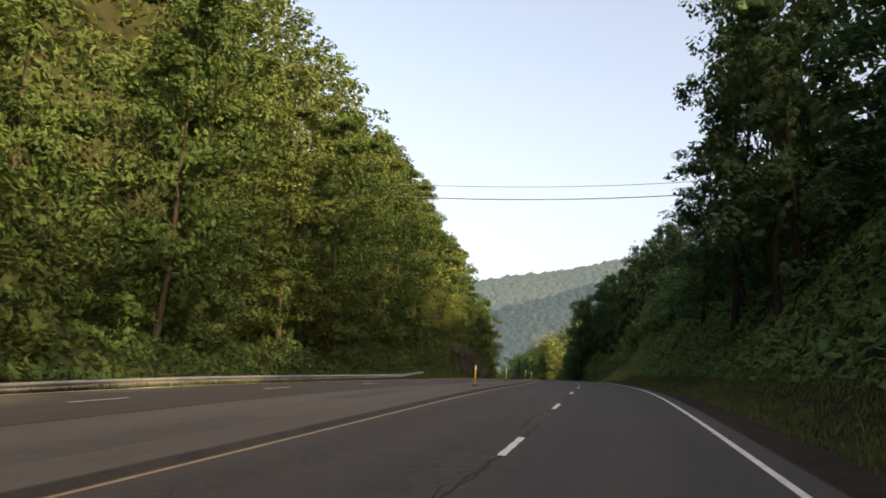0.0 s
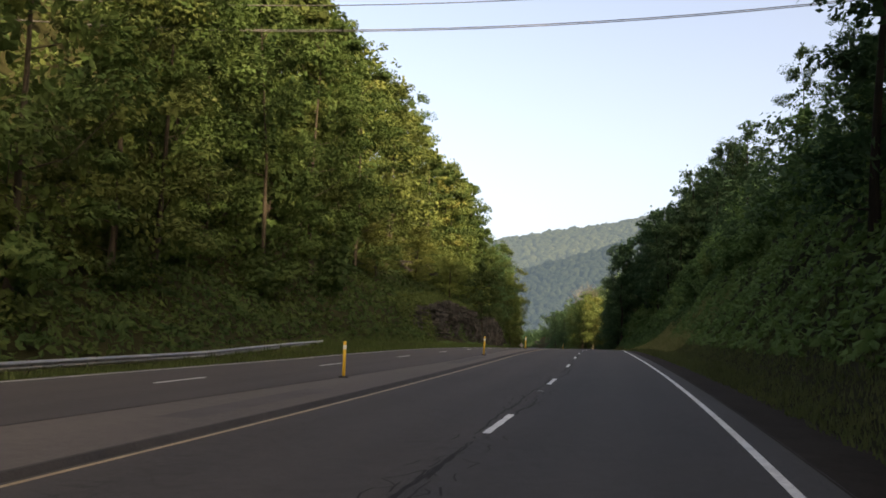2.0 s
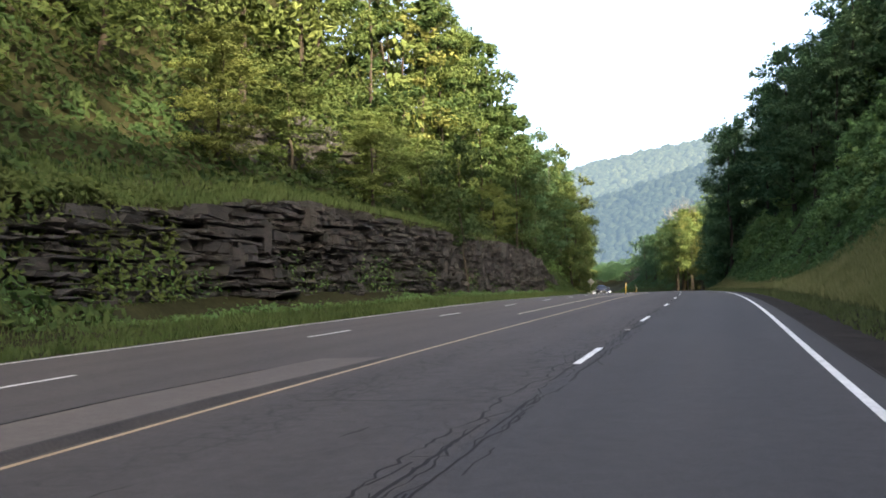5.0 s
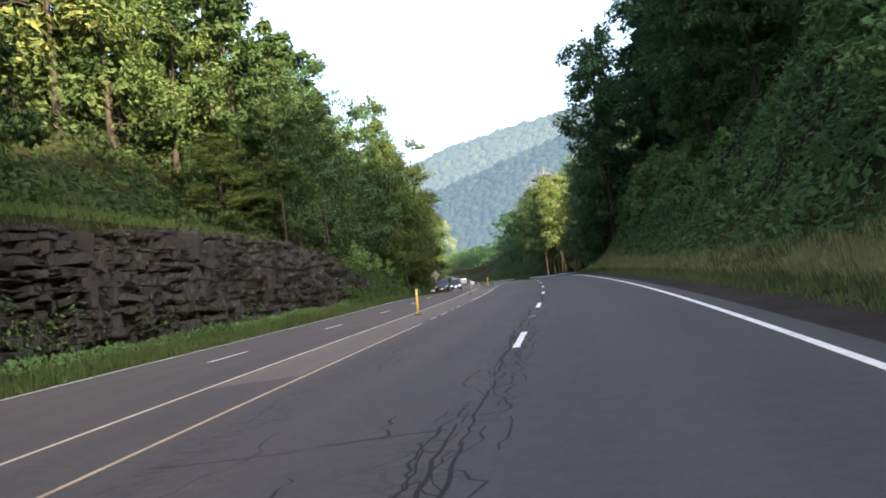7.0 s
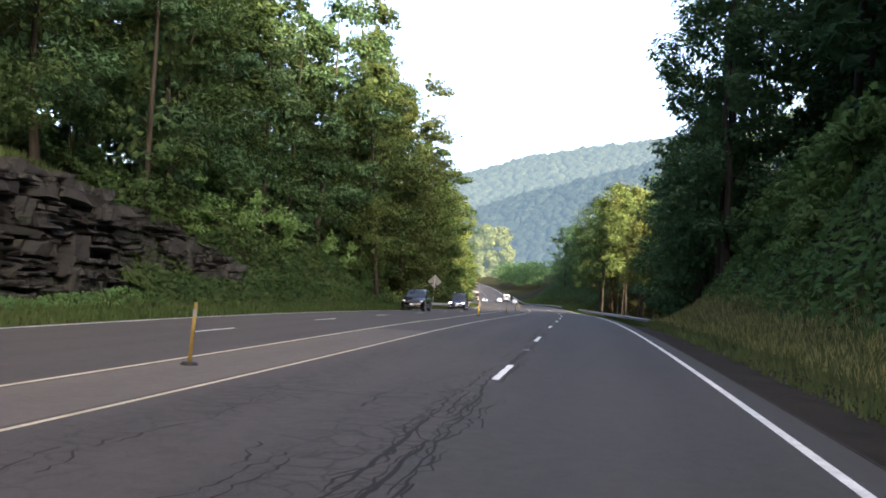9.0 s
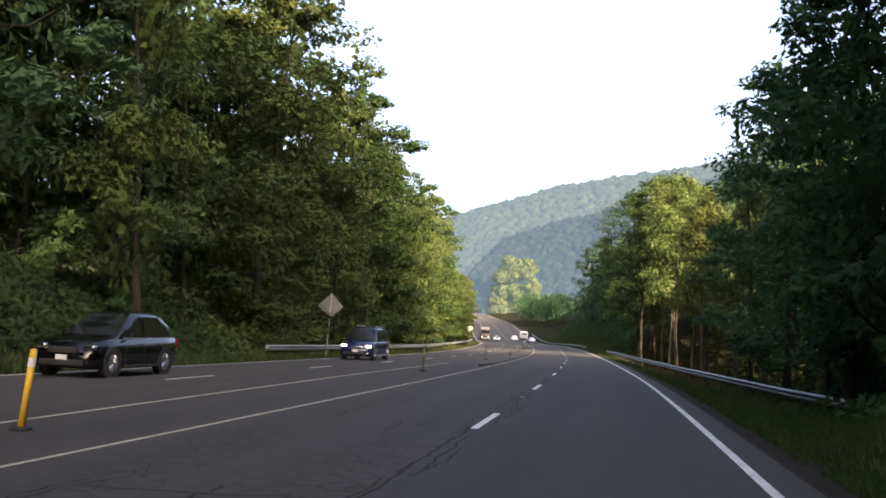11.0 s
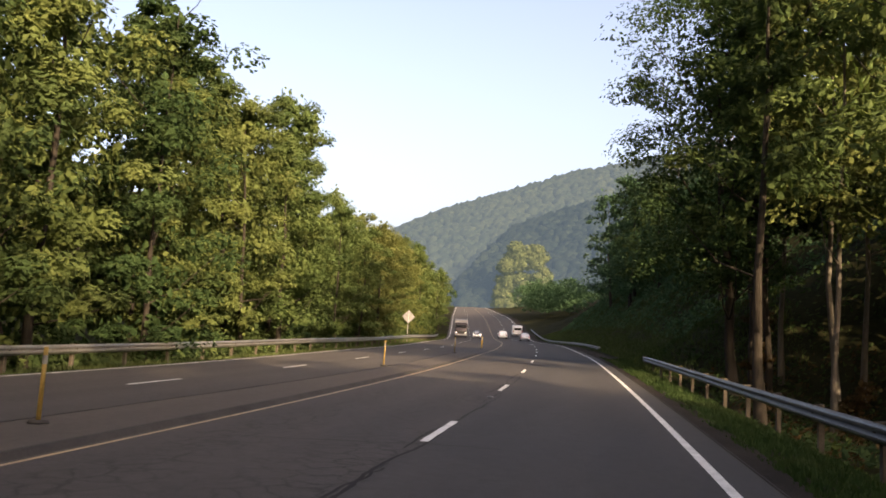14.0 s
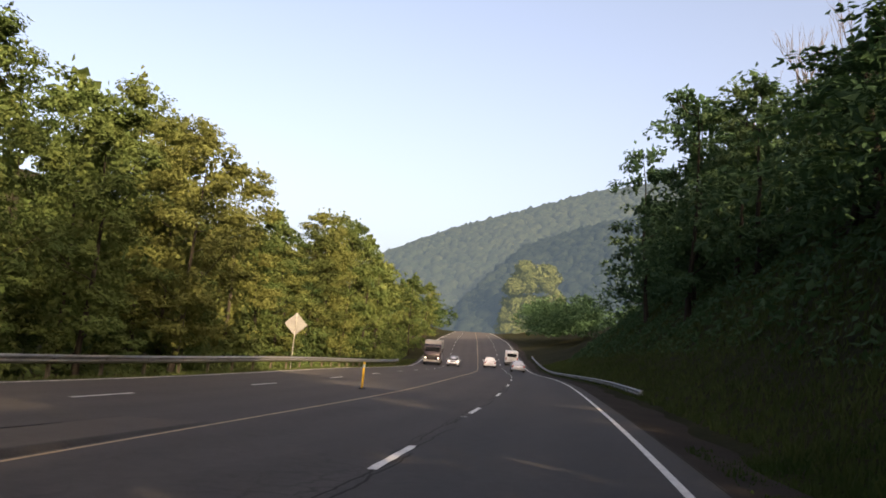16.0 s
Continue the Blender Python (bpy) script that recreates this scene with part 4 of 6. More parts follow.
def tree_meshes(seed, height, spread, low, clumps, leaves, size, leaf_mat, bark_mat, shape="round", trunk_r=0.2):
    """Trunk with limbs, and a crown of leaf clumps with gaps. low: where the crown begins, as a share of the height."""
    r = np.random.default_rng(seed)
    n = 7
    bend = np.cumsum(r.normal(0, 0.16, (n, 2)), 0)
    bend[0] = 0
    zs = np.linspace(-0.6, height * 0.93, n)
    trunk = np.c_[bend, zs]
    pieces = [tube(trunk, trunk_r * np.linspace(1.15, 0.14, n) * np.r_[1.35, np.ones(n - 1)], 8)]
    cc, cr = [], []
    lobes = max(6, clumps // 4)
    for k in range(lobes):
        u = (k + r.uniform(0, 1)) / lobes
        z = height * (low + (1 - low) * u)
        if shape == "round":
            w = math.sin(math.pi * min(1, 0.20 + 0.74 * u)) ** 0.6
        elif shape == "tall":
            w = (1 - u**2.4) ** 0.6 * 0.85 + 0.12
        else:
            w = 1.0 - 0.35 * u
        rad = 0.88 * spread * w * math.sqrt(r.uniform(0.35, 1.0))
        a = 2.4 * k + r.uniform(-0.7, 0.7)
        ax = np.array([np.interp(z, zs, trunk[:, 0]), np.interp(z, zs, trunk[:, 1])])
        c = np.array([ax[0] + rad * math.cos(a), ax[1] + rad * math.sin(a), z + r.normal(0, 0.3)])
        big = (0.19 * spread + 0.42) * r.uniform(0.75, 1.3) * (0.85 if u > 0.88 else 1)
        # a billow of foliage: clumps over the upper side of a rounded lobe
        for d in unit(r, 4):
            d[2] = abs(d[2]) * 1.1 - 0.3
            cc.append(c + d * big * np.array([0.85, 0.85, 0.95]))
            cr.append(big * r.uniform(0.55, 0.85))
        if k % 3 == 0 and rad > 0.8:
            zb = max(height * low * 0.75, z - 0.55 * rad - 0.6)
            b = np.array([np.interp(zb, zs, trunk[:, 0]), np.interp(zb, zs, trunk[:, 1]), zb])
            mid = (b + c) / 2 + np.array([0, 0, -0.12 * rad]) + r.normal(0, 0.12, 3)
            pieces.append(tube([b, mid, c], [trunk_r * 0.26, trunk_r * 0.15, 0.02], 5))
    tv, tf = join(pieces)
    cs, ns = [], []
    for c, cr_ in zip(cc, cr):
        d = unit(r, leaves)
        d[:, 2] = d[:, 2] * 0.75 + 0.12
        rad = cr_ * r.uniform(0.35, 1.0, (leaves, 1)) ** 0.6
        cs.append(c + d * rad * np.array([1.15, 1.15, 0.85]) - np.array([0, 0, 0.16]) * (rad * np.hypot(d[:, :1], d[:, 1:2])) ** 2)
        nn = d * 0.75 + np.array([0, 0, 0.7]) + r.normal(0, 0.26, (leaves, 3))
        ns.append(nn / np.linalg.norm(nn, axis=1, keepdims=True))
    lv, lf = leaf_quads(np.concatenate(cs), np.concatenate(ns), size, r)
    # inner leaves that close the heart of the crown
    k = 10 if size < 0.4 else 6
    ic = np.repeat(np.array(cc), k, 0)
    ax = np.c_[np.interp(ic[:, 2], zs, trunk[:, 0]), np.interp(ic[:, 2], zs, trunk[:, 1])]
    ic[:, :2] = ax + (ic[:, :2] - ax) * r.uniform(0.2, 0.8, (len(ic), 1))
    ic[:, 2] += r.normal(0, 0.5, len(ic))
    nn = r.normal(0, 0.5, (len(ic), 3)) + np.c_[(ic[:, :2] - ax), np.full(len(ic), 0.4)]
    nn /= np.linalg.norm(nn, axis=1, keepdims=True) + 1e-9
    iv, if_ = leaf_quads(ic, nn, size * 1.35, r, 0.85)
    lv, lf = join([(lv, lf), (iv, if_)])
    return mesh_np("trunk", tv, tf, bark_mat, True), mesh_np("crown", lv, lf, leaf_mat)


KINDS = {}


def tree_kind(key, *args, **kw):
    KINDS[key] = tree_meshes(*args, **kw)


# key: seed, height, spread, crown base, clumps, leaves per clump, leaf size
for i in range(4):
    tree_kind(f"edge{i}", 90 + i, 20, 4.3, 0.03, 100, 88, 0.30, M_LEAF, M_BARK, "tall" if i % 2 else "round", 0.15)
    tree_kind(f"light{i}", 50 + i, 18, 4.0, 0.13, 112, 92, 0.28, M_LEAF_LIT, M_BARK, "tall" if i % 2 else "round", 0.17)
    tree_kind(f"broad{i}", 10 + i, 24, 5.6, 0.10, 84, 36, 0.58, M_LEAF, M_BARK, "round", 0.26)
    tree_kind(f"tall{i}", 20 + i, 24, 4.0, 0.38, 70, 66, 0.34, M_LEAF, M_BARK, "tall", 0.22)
    tree_kind(f"dark{i}", 30 + i, 22, 5.4, 0.14, 76, 28, 0.54, M_LEAF_SHADE, M_BARK, "round", 0.25)
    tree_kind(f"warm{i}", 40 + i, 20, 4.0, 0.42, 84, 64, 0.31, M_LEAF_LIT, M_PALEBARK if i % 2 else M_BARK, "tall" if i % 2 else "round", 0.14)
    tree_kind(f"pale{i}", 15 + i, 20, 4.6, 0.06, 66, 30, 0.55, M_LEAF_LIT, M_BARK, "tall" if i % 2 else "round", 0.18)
    tree_kind(f"near{i}", 35 + i, 22, 4.8, 0.10, 84, 60, 0.34, M_LEAF_SHADE, M_BARK, "round", 0.22)
    tree_kind(f"over{i}", 25 + i, 25, 5.8, 0.05, 104, 74, 0.39, M_LEAF_WARM, M_BARK, "round", 0.2)
    tree_kind(f"young{i}", 70 + i, 9, 2.5, 0.16, 40, 42, 0.32, M_LEAF, M_BARK, "round", 0.08)
    tree_kind(f"bush{i}", 80 + i, 2.6 + 0.5 * i, 1.9, 0.05, 22, 30, 0.30, M_VINE, M_BARK, "full", 0.04)
    # The bush again in a darker leaf: shade at the foot of trees as colour.
    tree_kind(f"low{i}", 80 + i, 2.6 + 0.5 * i, 1.9, 0.05, 20, 24, 0.34, M_LEAF, M_BARK, "full", 0.04)
    tree_kind(f"rust{i}", 60 + i, 3.2 + 0.5 * i, 1.7, 0.1, 18, 40, 0.26, M_RUST, M_BARK, "full", 0.04)
tree_kind("hang0", 139, 24, 6.3, 0.27, 240, 110, 0.22, M_LEAF, M_BARK, "round", 0.26)
tree_kind("slim0", 76, 11, 2.9, 0.40, 52, 46, 0.27, M_LEAF, M_BARK, "round", 0.10)
NATIVE = {"slim": 11, "hang": 24, "over": 25, "pale": 20, "near": 22, "edge": 20, "light": 18, "broad": 24, "tall": 24, "dark": 22, "warm": 20, "young": 9, "bush": 3, "low": 3, "rust": 3.5}

LABELS = {"broad": ("broad-crowned deciduous tree with full green summer foliage", "tree"), "tall": ("tall slender deciduous tree in green leaf", "tree"),
          "dark": ("dark shaded deciduous tree with dense foliage", "tree"), "warm": ("yellow-green roadside tree with slim trunk", "tree"),
          "light": ("sunlit yellow-green roadside tree with dense rounded crown", "tree"), "rust": ("rust-brown withered shrub under the trees", "shrub"),
          "over": ("tall broad tree leafy down to the bank", "tree"), "pale": ("sunlit green tree behind the roadside row", "tree"), "near": ("dense tree in shade-toned leaf, shading the road edge", "tree"),
          "edge": ("roadside tree leafy almost to the ground", "tree"),
          "young": ("young green tree on the slope", "tree"), "hang": ("large dark tree with boughs hanging over the shoulder", "tree"), "slim": ("slim young tree with airy crown before the rock face", "tree"), "low": ("shrub at the foot of the trees, leaf darkened for shade", "shrub"), "bush": ("leafy green shrub overgrown with vines", "shrub")}
BUILT = {}
trng = np.random.default_rng(21)


def plant(key, s, a, scale=1.0, sink=0.1, group="woods beside the road", tall=1.0):
    """A tree or shrub on the ground at metres along and across the road."""
    kind = key.rstrip("0123456789")
    m = Matrix.LocRotScale(Vector(place(s, a, float(ground_h(s, a)) - sink)), Euler((trng.normal(0, 0.03), trng.normal(0, 0.03), trng.uniform(0, 6.28))), Vector((scale, scale, scale * tall)))
    if key not in BUILT:
        label, cat = LABELS[kind]
        ob = tagged(new("shrub" if cat == "shrub" else "tree"), label, cat, group)
        put("trunk" if cat == "tree" else "stems", KINDS[key][0], ob)
        put("crown" if cat == "tree" else "foliage", KINDS[key][1], ob)
        ob.matrix_basis = m
        BUILT[key] = ob
        return ob
    src = BUILT[key]
    made = new(src.name.split(".")[0])
    made.matrix_basis = m
    for c in src.children:
        d = c.copy()
        scene.collection.objects.link(d)
        d.parent = made
    tagged(made, src["label"], src["category"], group)
    return made


def grove(s0, s1, a0, a1, gap_s, gap_a, kinds, top, group="woods beside the road", keep=1.0, seed=0, slim=1.0):
    """Rows of trees over a stretch of ground, jittered; top: (along, height of the crowns' tops above the road), or a tree height."""
    r = np.random.default_rng(seed + 100)
    for a in np.arange(a0, a1 + 1e-6 if a1 > a0 else a1 - 1e-6, gap_a if a1 > a0 else -gap_a):
        for s in np.arange(s0, s1, gap_s):
            if r.random() > keep:
                continue
            kind = kinds[int(r.integers(len(kinds)))]
            at, off = s + r.uniform(-0.45, 0.45) * gap_s, a + r.uniform(-0.4, 0.4) * gap_a
            if isinstance(top, list):
                high = np.interp(at, *zip(*top)) - float(ground_h(at, off))
            else:
                high = top
            high = max(5.0, high * r.uniform(0.84, 1.03))
            wide = float(np.clip(high / NATIVE[kind], 0.7, 1.2)) * slim * r.uniform(0.92, 1.12)
            plant(kind + str(int(r.integers(4))), at, off, wide, 0.15, group, high / NATIVE[kind] / wide)


# left hillside
grove(-14, 142, -25.5, -26, 7, 9, ["over"], 25, "left hillside woods", 1, 1)
grove(104, 150, -31, -31.5, 7.5, 7.5, ["broad"], 24, "left hillside woods", 1, 2)
grove(148, 262, -23.5, -24, 9, 7, ["young", "light", "light"], 8, "trees above the rock cutting", 0.85, 5)
grove(146, 264, -30, -31, 7.5, 7, ["pale", "light", "broad"], 24, "trees above the rock cutting", 1, 6)
grove(250, 318, -22.8, -23, 5.5, 6.5, ["near", "edge", "edge"], [(246, 24), (264, 27), (300, 27.5), (318, 26)], "left hillside woods", 1, 7)
grove(228, 318, -28.5, -29, 7, 6.5, ["broad"], [(228, 36), (267, 38), (290, 36), (300, 31), (318, 28)], "left hillside woods", 1, 27)
# behind the left guard rail
LEFT_TOP = [(318, 26), (330, 26), (341, 24.5), (352, 21.5), (360, 18.5), (372, 17.5), (392, 17.5), (400, 18), (408, 17.6), (413, 18.5), (416.5, 17), (419, 12), (423, 10.6), (428, 12), (434, 14), (439, 16), (443, 16), (449, 13.5), (456, 11.5), (462, 9.6), (468, 9.6), (478, 14), (490, 16), (503, 16.2), (518, 15.5), (542, 14.5), (560, 13), (640, 14)]
# Darker leaf colours where the row lies in shade, lighter ones where sunlit.
grove(319, 360, -18.8, -19, 5.0, 6, ["edge"], LEFT_TOP, "woods behind the guard rail", 1, 58)
grove(319, 360, -25, -25.5, 6.5, 6, ["broad"], LEFT_TOP, "woods behind the guard rail", 1, 28)
grove(361, 388, -18.8, -19, 5.2, 6, ["edge", "light"], LEFT_TOP, "woods behind the guard rail", 1, 9)
grove(389, 428, -18.8, -19, 5.2, 6, ["light", "light", "edge"], LEFT_TOP, "woods behind the guard rail", 1, 39)
grove(361, 390, -24.8, -25, 6.0, 6, ["broad"], LEFT_TOP, "woods behind the guard rail", 1, 40)
grove(391, 510, -24.8, -25, 6.0, 6, ["pale"], LEFT_TOP, "woods behind the guard rail", 1, 29)
grove(430, 500, -18.8, -19, 5.0, 5.6, ["light", "light", "edge"], LEFT_TOP, "woods behind the guard rail", 1, 19)
grove(500, 640, -18.5, -19, 7.5, 7, ["pale"], LEFT_TOP, "woods behind the guard rail", 1, 10)
# right bank
# Unseen stretch beside the start, kept low to let sun reach the left bank.
grove(-22, 40, 13, 13.5, 8, 5, ["dark"], 10, "right bank woods", 0.8, 11)
grove(46, 72, 12.2, 12.5, 6, 5, ["dark"], 20, "right bank woods", 1, 41)
grove(74, 96, 15, 15.5, 6.5, 5, ["near"], [(72, 21), (96, 17)], "right bank woods", 1, 12)
grove(226, 286, 15.5, 16, 6.0, 6, ["dark", "near"], [(226, 30), (245, 31), (262, 33), (290, 33)], "right bank woods", 1, 15)
grove(222, 296, 21, 21.5, 6.5, 6, ["dark"], [(222, 37), (250, 37), (268, 35), (296, 30)], "right bank woods", 1, 45)
grove(220, 268, 28, 28.5, 7, 6, ["dark"], [(220, 46), (250, 44), (268, 38)], "right bank woods", 1, 47)
grove(284, 300, 12.6, 13, 4.5, 6, ["near"], [(284, 31), (302, 29)], "right bank woods", 1, 36, 0.95)
grove(284, 304, 19.5, 20, 5, 6, ["dark"], [(284, 31), (304, 28)], "right bank woods", 1, 46)
grove(305, 338, 14.5, 20, 6.2, 6, ["near"], [(304, 23), (314, 19.5), (328, 19), (338, 21)], "right bank woods", 1, 16)
grove(341, 353, 11.5, 17.5, 6.2, 6, ["warm", "warm", "tall"], [(340, 15.5), (360, 17)], "trees below the right guard rail", 0.62, 17, 0.9)
grove(367, 396, 11.5, 17.5, 6.0, 6, ["warm", "warm", "tall"], [(366, 18), (374, 20), (390, 21), (400, 20)], "trees below the right guard rail", 0.7, 18, 0.9)
# Added behind the rail trees to keep sun off the bank beyond.
grove(368, 400, 22.5, 27.5, 6, 5, ["dark"], [(366, 16), (400, 19)], "right bank woods", 0.85, 19)
grove(334, 353, 11.5, 16.5, 4.6, 4.5, ["warm", "tall"], [(334, 15), (353, 15)], "trees below the right guard rail", 0.7, 77, 0.8)
grove(408, 484, 14.5, 15, 7, 7, ["dark"], [(408, 15), (425, 16), (440, 18), (458, 22), (480, 25)], "right bank woods", 1, 18)
grove(484, 546, 23, 23.5, 7, 7, ["dark"], [(484, 27), (520, 27), (546, 26)], "right bank woods", 1, 19)
for s, a, k, v in ((143, 21.5, 0.62, 0), (136, 24, 0.55, 1), (303.5, 12.6, 1.05, 2), (308.5, 12.0, 1.0, 0), (313.5, 12.6, 0.92, 1), (85, 11.5, 0.86, 3)):
    plant(f"near{v}", s, a, k, 0.2, "right bank woods")
def canopy(name, label, s0, s1, a0, a1, count, mat, tall=(12, 19), size=0.62, seed=0, leaves=250, wide=3.6, cap=None):
    """Woods too deep to count: crowns of leaf clumps over a stretch of slope."""
    r = np.random.default_rng(seed + 300)
    # stratified places, so that no large holes open
    n_a = max(1, int(round(math.sqrt(count * abs(a1 - a0) / (s1 - s0)))))
    n_s = max(1, count // n_a)
    gi, gj = np.meshgrid(np.arange(n_s), np.arange(n_a), indexing="ij")
    s = s0 + (gi.ravel() + r.uniform(0, 1, gi.size)) * (s1 - s0) / n_s
    a = a0 + (gj.ravel() + r.uniform(0, 1, gi.size)) * (a1 - a0) / n_a
    H = r.uniform(*tall, len(s))
    if cap is not None:
        H = np.minimum(H, cap(s, a) - ground_h(s, a) - 1.0)
        s, a, H = s[H > 2.5], a[H > 2.5], H[H > 2.5]
    k = len(s)
    base = place(s, a, ground_h(s, a))
    clumps = 13
    d = unit(r, k * clumps)
    d[:, 2] = d[:, 2] * 0.9 + 0.1
    cw = wide * r.uniform(0.7, 1.25, k)
    c = np.repeat(base, clumps, 0) + np.c_[d[:, 0] * np.repeat(cw, clumps), d[:, 1] * np.repeat(cw, clumps), np.repeat(H * 0.58, clumps) + d[:, 2] * np.repeat(H * 0.40, clumps)] * np.r_[1, 1, 1]
    per = leaves // clumps
    e = unit(r, k * clumps * per)
    e[:, 2] = e[:, 2] * 0.7 + 0.15
    cr = np.repeat(r.uniform(0.9, 1.9, k * clumps), per)[:, None] * r.uniform(0.4, 1, (k * clumps * per, 1)) ** 0.5
    p = np.repeat(c, per, 0) + e * cr * np.array([1.15, 1.15, 0.75])
    nn = e * 0.7 + np.array([0, 0, 0.6]) + r.normal(0, 0.35, e.shape)
    nn /= np.linalg.norm(nn, axis=1, keepdims=True)
    v, f = leaf_quads(p, nn, size, r)
    tagged(put(name, mesh_np(name, v, f, mat)), label, "woods", kind="stuff")


def right_hill_top(s, a):
    """Height of the crowns on the right hill past the guard rail: the woods thin out over the steep bank."""
    return a * np.interp((s - 382) / a, [2, 2.55, 3.4, 4.4, 6, 8.5, 10.4], [0.92, 0.97, 1.07, 1.2, 1.68, 2.05, 2.05])


canopy("hillside_woods", "deep green summer woods on the steep left hillside", -40, 150, -35, -95, 290, M_LEAF, (20, 28), 0.95, 1, 150, 5.0)
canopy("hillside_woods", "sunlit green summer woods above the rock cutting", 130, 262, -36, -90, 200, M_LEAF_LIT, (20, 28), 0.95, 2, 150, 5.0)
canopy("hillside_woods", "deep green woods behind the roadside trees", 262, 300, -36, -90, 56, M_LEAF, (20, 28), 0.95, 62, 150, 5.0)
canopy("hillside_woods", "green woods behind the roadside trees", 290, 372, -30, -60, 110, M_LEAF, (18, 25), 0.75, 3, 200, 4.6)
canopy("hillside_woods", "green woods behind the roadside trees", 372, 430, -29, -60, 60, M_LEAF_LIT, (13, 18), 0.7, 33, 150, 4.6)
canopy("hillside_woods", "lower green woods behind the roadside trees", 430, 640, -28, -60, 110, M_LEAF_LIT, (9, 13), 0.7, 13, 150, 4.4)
canopy("hillside_woods", "dark shaded woods up the right hillside", 222, 284, 17, 34, 90, M_LEAF_SHADE, (11, 16), 0.75, 44, 210, 4.2)
canopy("hillside_woods", "dark shaded woods up the right hillside", -60, 96, 24, 60, 120, M_LEAF_SHADE, (12, 17), 0.95, 4, 150, 4.6)
canopy("hillside_woods", "dark woods on the right hill", 404, 560, 22, 60, 130, M_LEAF_SHADE, (11, 17), 0.95, 5, 150, 4.6, right_hill_top)
canopy("hillside_woods", "dark woods farther up the right hill", 560, 690, 40, 84, 90, M_LEAF_SHADE, (11, 17), 0.95, 61, 150, 4.6)
canopy("hillside_woods", "dark roadside woods where the road climbs", 586, 664, 10, 25, 60, M_LEAF_SHADE, (8, 12), 0.7, 6, 200)
# Crowns added out of view to hold sun off the left-hand trees.
canopy("hillside_woods", "woods in the low ground beside the road", 288, 306, 30, 42, 9, M_LEAF, (12, 17), 0.95, 7, 150, 4.6)
# Crown heights set so their shadow keeps sun off road and right bank.
canopy("hillside_woods", "lower woods beside the road", 326, 404, 36, 70, 40, M_LEAF, (12, 16), 0.95, 37, 150, 4.6)
canopy("undergrowth", "shaded saplings under the left hillside trees", -30, 146, -27, -44, 140, M_LEAF, (5, 11), 0.5, 21, 145, 3.0)
canopy("undergrowth", "leafy saplings between the trees above the cutting", 140, 268, -25, -38, 90, M_LEAF, (3.5, 9), 0.5, 22, 145, 2.8)
canopy("undergrowth", "leafy saplings under the roadside trees", 258, 330, -23, -42, 170, M_LEAF_SHADE, (6, 15), 0.45, 43, 160, 2.8)
canopy("undergrowth", "leafy saplings behind the guard rail", 316, 362, -17.8, -30, 110, M_LEAF, (5, 14), 0.45, 23, 145, 2.6)
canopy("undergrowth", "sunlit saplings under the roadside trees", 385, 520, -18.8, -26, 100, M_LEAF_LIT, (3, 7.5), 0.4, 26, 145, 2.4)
canopy("undergrowth", "dark saplings on the right bank", -40, 146, 11.5, 21, 80, M_LEAF_SHADE, (4, 9), 0.5, 24, 145, 2.6)
canopy("undergrowth", "dark saplings under the right bank trees", 222, 330, 17, 26, 70, M_LEAF_SHADE, (4, 9), 0.5, 25, 145, 2.6)
# Made this tall so that their shadow covers the near lane.
canopy("undergrowth", "leafy saplings below the right guard rail", 336, 378, 19, 31, 44, M_LEAF, (9, 13), 0.45, 27, 200, 2.6)
canopy("undergrowth", "dark saplings on the shaded bank", 412, 500, 12, 22, 75, M_LEAF_SHADE, (4, 8.5), 0.5, 28, 145, 2.6)
canopy("hillside_woods", "far woods beside the climbing road", 620, 1080, -17, -70, 150, M_LEAF, (8, 15), 1.1, 8, 130, 5.0)
canopy("hillside_woods", "far woods beside the climbing road", 690, 1080, 22, 90, 150, M_LEAF_SHADE, (4, 8), 1.1, 9, 130, 5.0)


# ---- low cover: vines, shrubs, grass ----
def cover(name, label, category, s0, s1, a_near, a_far, count, size, mat, lift, seed, flat=0.5, slim=0.6):
    """Leaves over the ground between two lines across the road, piled into mounds."""
    r = np.random.default_rng(seed)
    s = r.uniform(s0, s1, count)
    an = a_near(s) if callable(a_near) else np.full(count, float(a_near))
    af = a_far(s) if callable(a_far) else np.full(count, float(a_far))
    a = an + (af - an) * r.uniform(0, 1, count)
    edge = np.clip(np.minimum(np.abs(a - an), np.abs(a - af)) / 1.0, 0.15, 1)
    mound = 0.5 + 0.5 * np.sin(s * 1.1 + 1.3 * np.sin(a * 0.9)) * np.sin(a * 1.25 + 0.8 * np.sin(s * 0.6))
    mound = 0.35 + 0.65 * mound + 0.35 * np.sin(s * 0.33 + 2) * np.sin(a * 0.4)
    h = ground_h(s, a) + lift * edge * mound * r.uniform(0.55, 1.0, count)
    p = place(s, a, h)
    side = -np.sign(an)
    n = np.stack([side * 0.6, 0 * s, np.full(count, 0.75)], 1) + r.normal(0, flat, (count, 3))
    n /= np.linalg.norm(n, axis=1, keepdims=True)
    v, f = leaf_quads(p, n, size, r, slim)
    tagged(put(name, mesh_np(name, v, f, mat)), label, category, kind="stuff")


# Left-side vines take a darker leaf than the right bank: shade put into colour.
cover("vine_cover", "dense green vines over the left bank, darkened in colour for shade", "vines", -40, 148, lambda s: np.interp(s, [-60, 40, 110, 130], [-17.8, -17.8, -18.6, -16.2]), -32, 38000, 0.42, M_LEAF, 0.9, 1)
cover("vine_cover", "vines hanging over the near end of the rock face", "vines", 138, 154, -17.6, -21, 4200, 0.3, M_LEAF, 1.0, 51)
